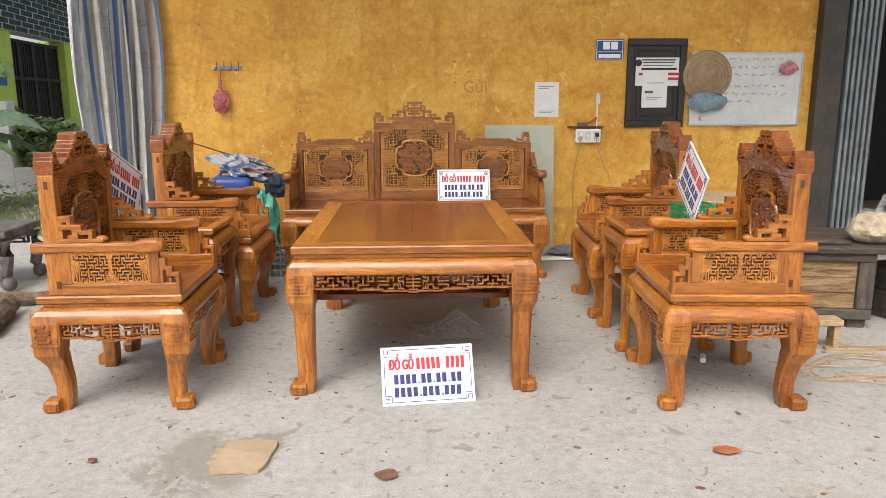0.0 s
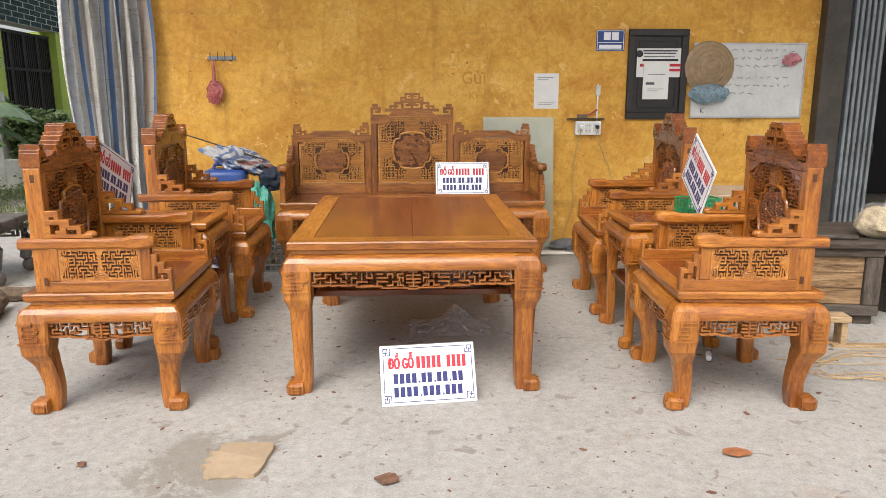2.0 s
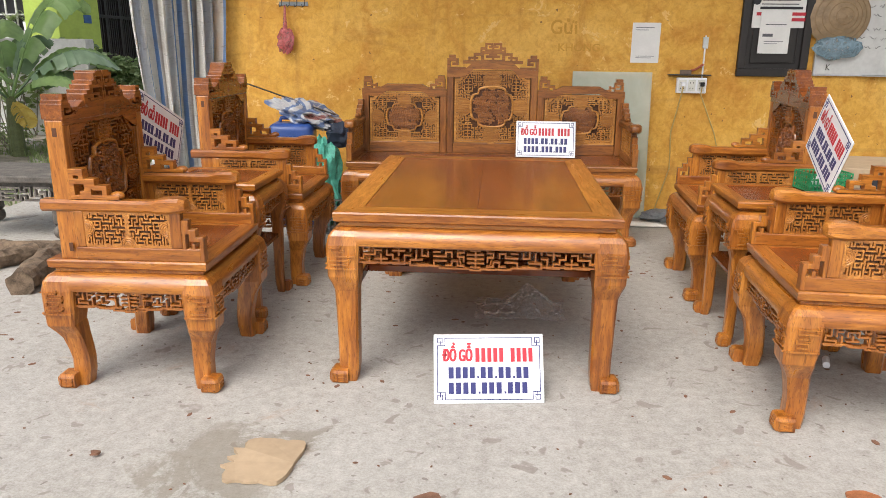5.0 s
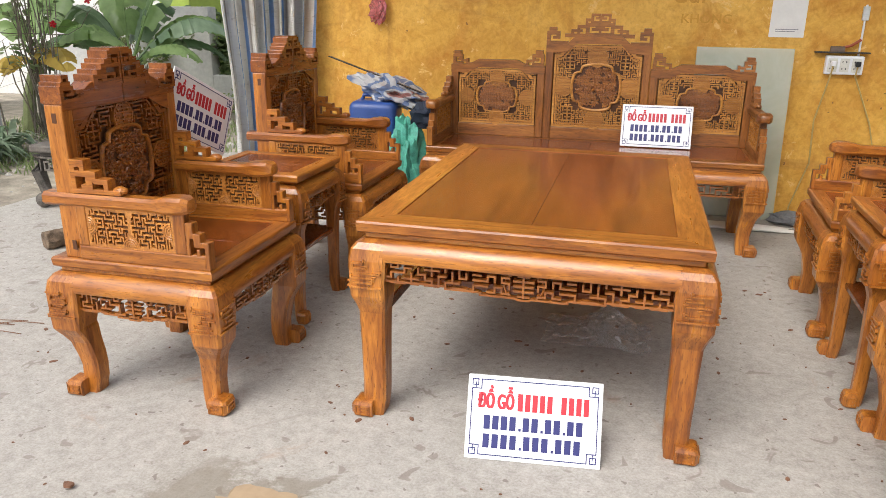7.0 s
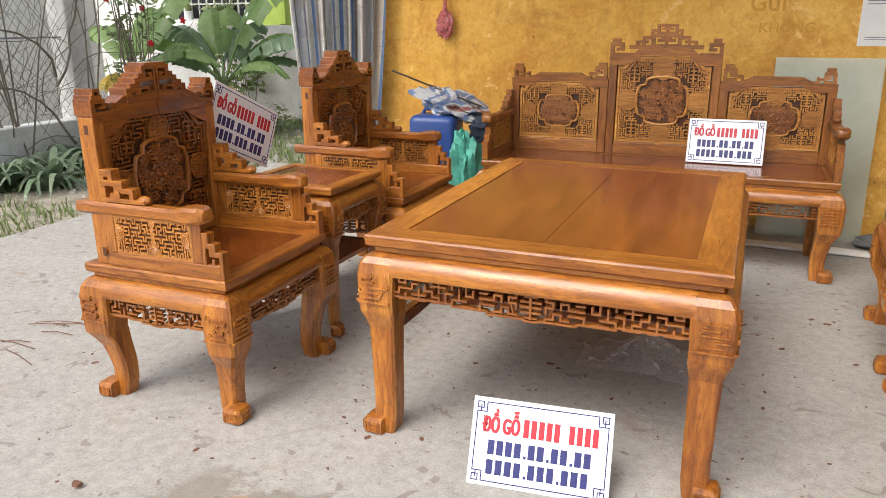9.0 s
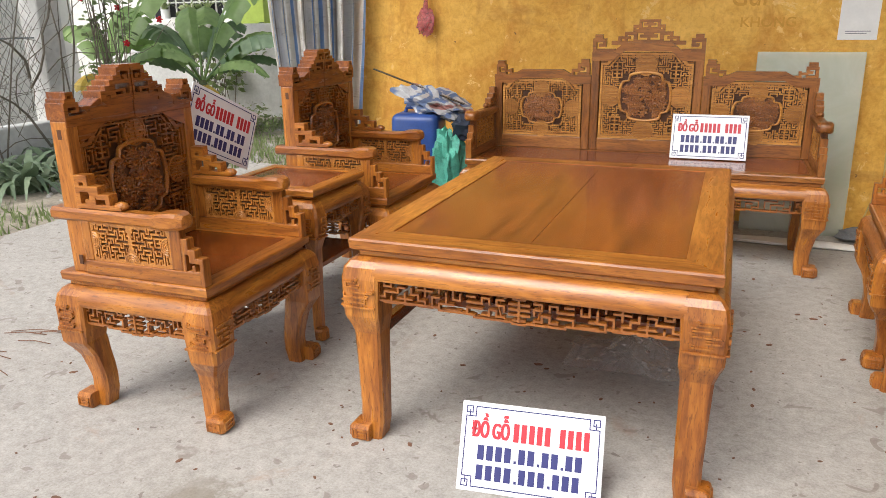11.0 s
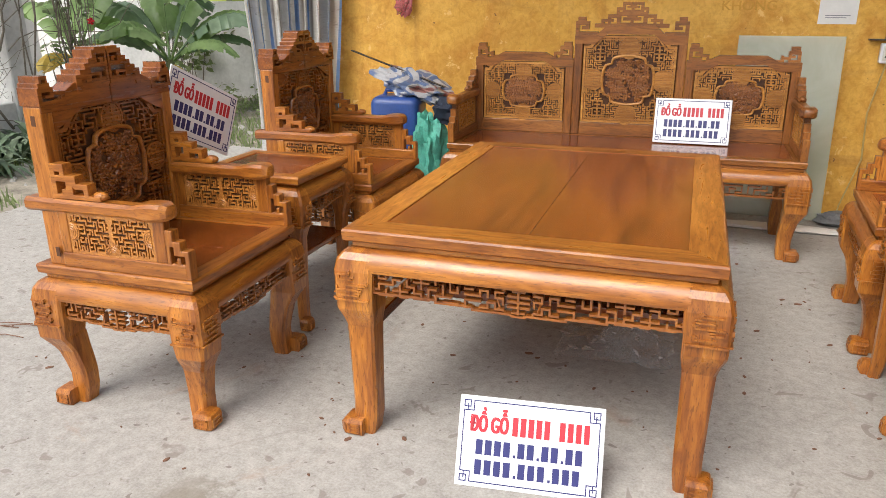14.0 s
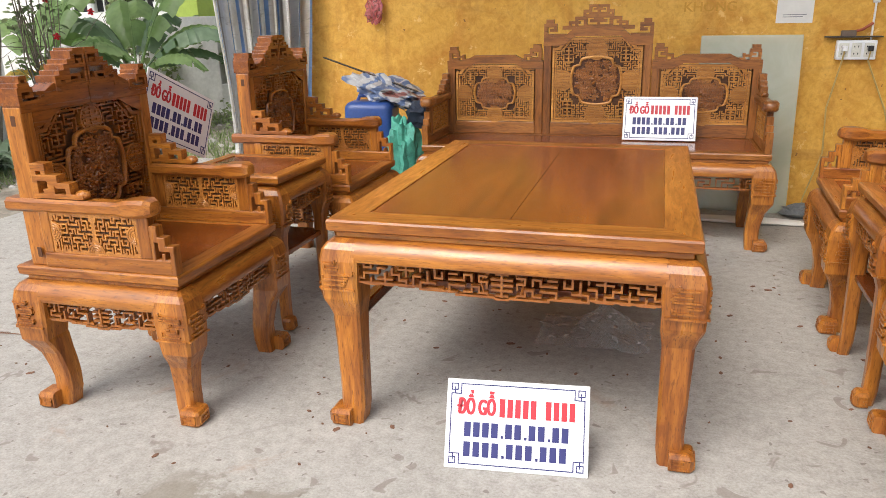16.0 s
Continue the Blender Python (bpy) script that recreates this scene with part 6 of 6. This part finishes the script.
def banana(x, y, z0, seed, leaves, tall, label):
    """A banana plant: a thick stem with long arching leaves, torn along the veins."""
    rnd = random.Random(seed)
    t = thing("banana_plant", label, "plant", None, "banana plants")
    bm = bmesh.new()
    for k in range(3):
        dx, dy = rnd.uniform(-0.12, 0.12), rnd.uniform(-0.12, 0.12)
        tube(bm, [(x + dx, y + dy, -0.03), (x + dx * 0.7, y + dy * 0.7, tall * 0.5), (x, y, tall)], 0.075, 9, 0.6)
    part("stem", bm, STEM, t)
    for k, (azim, rise, L, mat) in enumerate(leaves):
        bm = bmesh.new()
        a = radians(azim)
        d = Vector((math.cos(a), math.sin(a), 0))
        side = Vector((-d.y, d.x, 0))
        n = 40
        rib = []
        twist = rnd.uniform(-0.35, 0.35)
        for i in range(n + 1):
            f = i / n
            rib.append(Vector((x, y, tall * 0.92)) + d * (L * f * (1 - 0.12 * f)) + side * (twist * 0.35 * L * f * f) + Vector((0, 0, L * (rise * f - (0.35 + rise * 0.55) * f * f))))
        tube(bm, rib, 0.015, 6, 0.2)
        for s in (-1, 1):
            prev = None
            sag = 0.25 + 0.2 * rnd.random()
            for i in range(6, n + 1):
                f = (i - 6) / (n - 6)
                w = L * 0.2 * (math.sin(math.pi * min(1, f * 0.94 + 0.06)) ** 0.55) * (1 + 0.05 * rnd.uniform(-1, 1))
                if rnd.random() < 0.07:
                    prev = None
                    sag = 0.2 + 0.35 * rnd.random()
                cur = []
                for q in (0.0, 0.33, 0.67, 1.0):
                    lift = 0.02 + w * (0.55 * q - (0.55 + sag) * q * q) + 0.006 * math.sin(i * 2.1 + q * 3)
                    cur.append(bm.verts.new(rib[i] + side * s * w * q * (1 - 0.12 * sag * q) + d * (0.05 * q) + Vector((0, 0, lift * (0.4 if q == 0 else 1)))))
                if prev:
                    for q in range(3):
                        bm.faces.new((prev[q], prev[q + 1], cur[q + 1], cur[q]))
                prev = cur
        part("leaf", bm, mat, t, smooth=True)
    return t


banana(-5.4, 8.2, 0, 1, ((75, 2.3, 1.4, BANANA), (35, 1.3, 1.3, BANANA2), (60, 1.2, 1.5, BANANA), (10, 0.95, 0.95, BANANA), (165, 1.5, 1.35, BANANA2), (200, 1.25, 1.3, BANANA), (130, 1.8, 1.4, BANANA), (-90, 1.5, 0.95, BANANA), (235, 1.1, 1.1, BANANA2), (48, 0.85, 1.25, BANANA2), (-35, -0.2, 0.6, DRYL), (100, 1.6, 1.3, BANANA2)), 0.62, "young banana plant with broad torn leaves")
banana(-5.85, 7.3, 0, 2, ((75, 2.3, 1.3, BANANA), (-30, 0.75, 0.95, DRYL), (20, 1.1, 1.05, BANANA), (160, 1.5, 1.2, BANANA), (-75, 0.6, 0.7, DRYL), (110, 1.9, 1.2, BANANA)), 0.7, "banana plant with green and yellowing leaves")

# fence with wire mesh
ob = part("fence_base_wall", block(-5.72, -5.52, 1.0, 6.2, -0.05, 0.39, 0.008, 1), GREYWALL)
tagged(ob, "low grey cement wall under wire fence", "wall", kind="structure")
ob = part("fence_pillar", block(-5.74, -5.5, 6.2, 6.45, -0.05, 2.4, 0.01, 1), GREYWALL)
tagged(ob, "grey cement fence pillar", "pillar", kind="structure")
f = thing("wire_fence", "chain-link wire fence on low wall", "fence")
WIRE = plain("galvanised_wire", (0.22, 0.22, 0.21), 0.5, 0.5)
bm = bmesh.new()
step = 0.07
for k in range(-26, 56):
    for s in (-1, 1):
        y0 = 2.6 + k * step
        pts = []
        z0, z1 = 0.42, 2.3
        ya, yb = (y0, y0 + (z1 - z0) * 0.6 * s)
        lo, hi = 2.6, 5.5
        seg = []
        for q in range(25):
            fz = q / 24
            yy = ya + (yb - ya) * fz
            if lo <= yy <= hi:
                seg.append((-4.65 + 0.004 * s, yy, z0 + (z1 - z0) * fz))
        if len(seg) > 1:
            tube(bm, [seg[0], seg[-1]], 0.0022, 4)
part("wire_mesh", bm, WIRE, f)
for y in (2.6, 4.05, 5.48):
    bm = bmesh.new()
    tube(bm, [(-4.65, y, 0.4), (-4.65, y, 2.35)], 0.022, 8)
    part("post", bm, STEEL, f)
bm = bmesh.new()
tube(bm, [(-4.65, 2.6, 1.15), (-4.65, 5.5, 1.15)], 0.008, 6)
part("rail", bm, STEEL, f)
v = thing("climbing_vine", "tangled grey climbing vine stems on fence", "vine")
rnd = random.Random(8)
bm = bmesh.new()
for k in range(95):
    y = rnd.uniform(3.3, 5.5)
    p = Vector((-4.6 + rnd.uniform(-0.05, 0.1), y, rnd.uniform(0.1, 0.9)))
    pts = [p.copy()]
    ang = rnd.uniform(0.6, 2.5)
    for i in range(9):
        ang += rnd.uniform(-0.5, 0.5)
        p = p + Vector((rnd.uniform(-0.03, 0.03), math.cos(ang) * 0.16, math.sin(ang) * 0.17))
        pts.append(p.copy())
    tube(bm, pts, rnd.choice((0.002, 0.0025, 0.003, 0.004, 0.005, 0.011)), 5, 0.5)
part("stem", bm, TWIG, v)
leafy("vine_leaves", [(-4.55, 4.3, 2.0, 0.4), (-4.55, 4.9, 2.05, 0.42), (-4.5, 5.5, 1.95, 0.38), (-4.6, 3.7, 2.0, 0.4), (-4.45, 5.9, 1.6, 0.32)], 520, 0.06, LEAF, "leafy rose climber along top of fence", "climber", 9, 5)
rz = thing("rose_bush", "rose climber with small red flowers", "plant")
bm = bmesh.new()
for k in range(7):
    tube(bm, [(-4.55 + 0.03 * k, 6.05, 0), (-4.55 + 0.05 * k * rnd.uniform(0.5, 1), 6.02, 0.9), (-4.65 + 0.07 * k, 6.0 + 0.1 * rnd.random(), 1.5 + 0.3 * rnd.random())], 0.005, 5, 0.5)
part("stem", bm, TWIG, rz)
REDF = plain("red_petal", (0.5, 0.01, 0.02), 0.6)
for x, y, z in ((-4.4, 6.05, 1.42), (-4.3, 6.0, 1.08), (-4.42, 5.7, 1.5), (-4.4, 5.4, 1.62), (-4.2, 6.3, 1.3), (-4.35, 4.8, 1.75)):
    bm = bmesh.new()
    blossoms(bm, 0, 0, 0.012, 0.012, 0, 3, 3, 0.017)
    o = part("flower", bm, REDF, rz)
    o.location = (x, y, z)
leafy("garden_shrub", [(-4.55, 6.05, 1.2, 0.25), (-4.6, 6.05, 0.75, 0.25), (-4.45, 6.0, 1.55, 0.25)], 300, 0.06, LEAF, "light green rose leaves beside fence pillar", "shrub", 14, 6)

# strap-leaved clumps, grass, weeds
YARD = Matrix.Translation((0.53, 1.1, 0)) @ Matrix.Diagonal((1.183, 1.183, 1.0, 1)) @ Matrix.Translation((-0.53, -1.1, 0))
for o in list(scene.objects):
    if o.parent is None and o.name in ("wire_fence", "climbing_vine", "vine_leaves", "rose_bush", "garden_shrub"):
        o.matrix_world = YARD @ o.matrix_world
rnd = random.Random(17)
for k, (x, y) in enumerate(((-5.1, 5.0), (-5.2, 5.4), (-5.05, 5.75), (-5.2, 6.1), (-5.05, 4.5), (-4.8, 5.2))):
    c = thing("lily_clump", "clump of long dark green strap leaves", "plant", None, "lily clumps")
    bm = bmesh.new()
    blades(bm, x, y, -0.03, 40, 0.6, 0.075, 0.1, rnd, 6, 1.0)
    part("leaves", bm, LILY, c)
bm = bmesh.new()
for k in range(9000):
    x, y = rnd.uniform(-6.6, -3.3), rnd.uniform(3.4, 9.9)
    if x > -3.72 + 0.2 * noise.noise(Vector((y * 1.5, 0, 0))) and y < 6.75:
        continue
    if noise.noise(Vector((x * 1.1, y * 1.1, 2))) < -0.12:
        continue
    h = rnd.uniform(0.04, 0.13)
    a = rnd.random() * 6.28
    p = Vector((x, y, -0.03))
    sd = Vector((math.cos(a), math.sin(a), 0)) * 0.008
    lean = Vector((rnd.uniform(-0.05, 0.05), rnd.uniform(-0.05, 0.05), h))
    q = [bm.verts.new(p - sd), bm.verts.new(p + sd), bm.verts.new(p + lean)]
    bm.faces.new(q)
ob = part("grass", bm, GRASS)
tagged(ob, "patchy short grass and weeds in yard", "grass", kind="stuff")
bm = bmesh.new()
for k in range(420):
    x, y = rnd.uniform(-6.5, -2.5), rnd.uniform(5.0, 9.9)
    s = 0.01 + 0.05 * rnd.random() ** 3
    bmesh.ops.create_icosphere(bm, subdivisions=1, radius=s, matrix=Matrix.LocRotScale((x, y, -0.03), Euler((rnd.random(), rnd.random(), 0)), (1.3, 1, 0.6)))
ob = part("rubble", bm, plain("pale_rubble", (0.42, 0.4, 0.37), 0.9, 0, 0.3, 20))
tagged(ob, "loose pale stones and rubble in yard", "rubble", kind="stuff")
leafy("ground_weeds", [(-4.3 - 0.25 * k, 8.6 + 0.3 * math.sin(k * 2.1), 0.08, 0.28) for k in range(9)], 800, 0.05, GRASS, "low green weeds before garden wall", "weeds", 25, 2)

# carved bench, logs and scraps at the floor's edge
OLDG = plain("weathered_grey_wood", (0.13, 0.115, 0.1), 0.7, 0, 0.45, 14, 0.6)
b = thing("carved_stool", "weathered grey carved wooden low table", "table", pose(-3.06, 4.95, 0, 0, 0, 3))
part("top", block(-0.4, 0.36, -0.26, 0.26, 0.36, 0.41, 0.012, 2), OLDG, b)
part("waist", block(-0.36, 0.32, -0.22, 0.22, 0.32, 0.36, 0.006, 1), OLDG, b)
for sy in (-0.235, 0.235):
    bm = bmesh.new()
    key_fret(bm, -0.34, 0.3, 0.25, 0.33, 20, 3, sy - 0.012, sy + 0.012, 0.012, 9)
    part("carved_apron", bm, OLDG, b)
for sx in (-0.36, 0.32):
    for sy in (-0.21, 0.21):
        bm = bmesh.new()
        tube(bm, [(sx, sy, 0.33), (sx * 1.06, sy * 1.05, 0.24), (sx * 0.98, sy, 0.1), (sx * 1.02, sy * 1.02, 0.04)], 0.05, 8, 0.62)
        bmesh.ops.create_icosphere(bm, subdivisions=2, radius=0.05, matrix=Matrix.Translation((sx * 1.04, sy * 1.06, 0.045)))
        part("leg", bm, OLDG, b, smooth=True)


def log(x0, y0, x1, y1, r, seed, label):
    bm = bmesh.new()
    n, seg = 14, 12
    rings = []
    d = Vector((x1 - x0, y1 - y0, 0))
    q = d.normalized().to_track_quat("Z", "Y")
    for i in range(seg + 1):
        p = Vector((x0, y0, r * 0.85)) + d * (i / seg)
        rings.append([p + q @ Vector((math.cos(2 * math.pi * k / n), math.sin(2 * math.pi * k / n), 0)) * r * (1 + 0.35 * noise.noise(Vector((k * 0.7 + seed, i * 0.5, 0)))) for k in range(n)])
    loft(bm, rings)
    ob = part("log", bm, plain("grey_bark_%d" % seed, (0.17, 0.12, 0.08), 0.95, 0, 0.5, 22, 0.9))
    tagged(ob, label, "log")


log(-2.27, 3.68, -2.42, 4.2, 0.065, 3, "short rough grey-brown log at floor edge")
log(-2.9, 4.35, -2.2, 4.42, 0.045, 5, "thin dark split log lying on concrete")
log(-2.75, 4.0, -2.6, 4.3, 0.05, 8, "rough split timber beside log")
s = part("red_scrap", crumple(0.1, (1.2, 0.8, 0.15), 71, 0.4, 3), sack_material("red_white_wrapper", (0.6, 0.55, 0.55), (0.5, 0.04, 0.09), (0.6, 0.5, 0.5)), None, smooth=True)
s.location = (-2.13, 4.12, 0.015)
tagged(s, "crumpled red and white wrapper on floor", "wrapper")
bm = bmesh.new()
rnd = random.Random(41)
for k in range(7):
    a = rnd.uniform(-0.3, 0.5)
    x, y = -2.2 + rnd.uniform(-0.12, 0.12), 3.0 + rnd.uniform(-0.15, 0.2)
    L = rnd.uniform(0.1, 0.25)
    tube(bm, [(x, y, 0.004), (x + L * math.cos(a) * 0.5, y + L * math.sin(a) * 0.5, 0.012), (x + L * math.cos(a), y + L * math.sin(a), 0.004)], 0.002, 5)
ob = part("twigs", bm, BARK)
tagged(ob, "few dry reddish twigs on concrete", "twigs", kind="stuff")
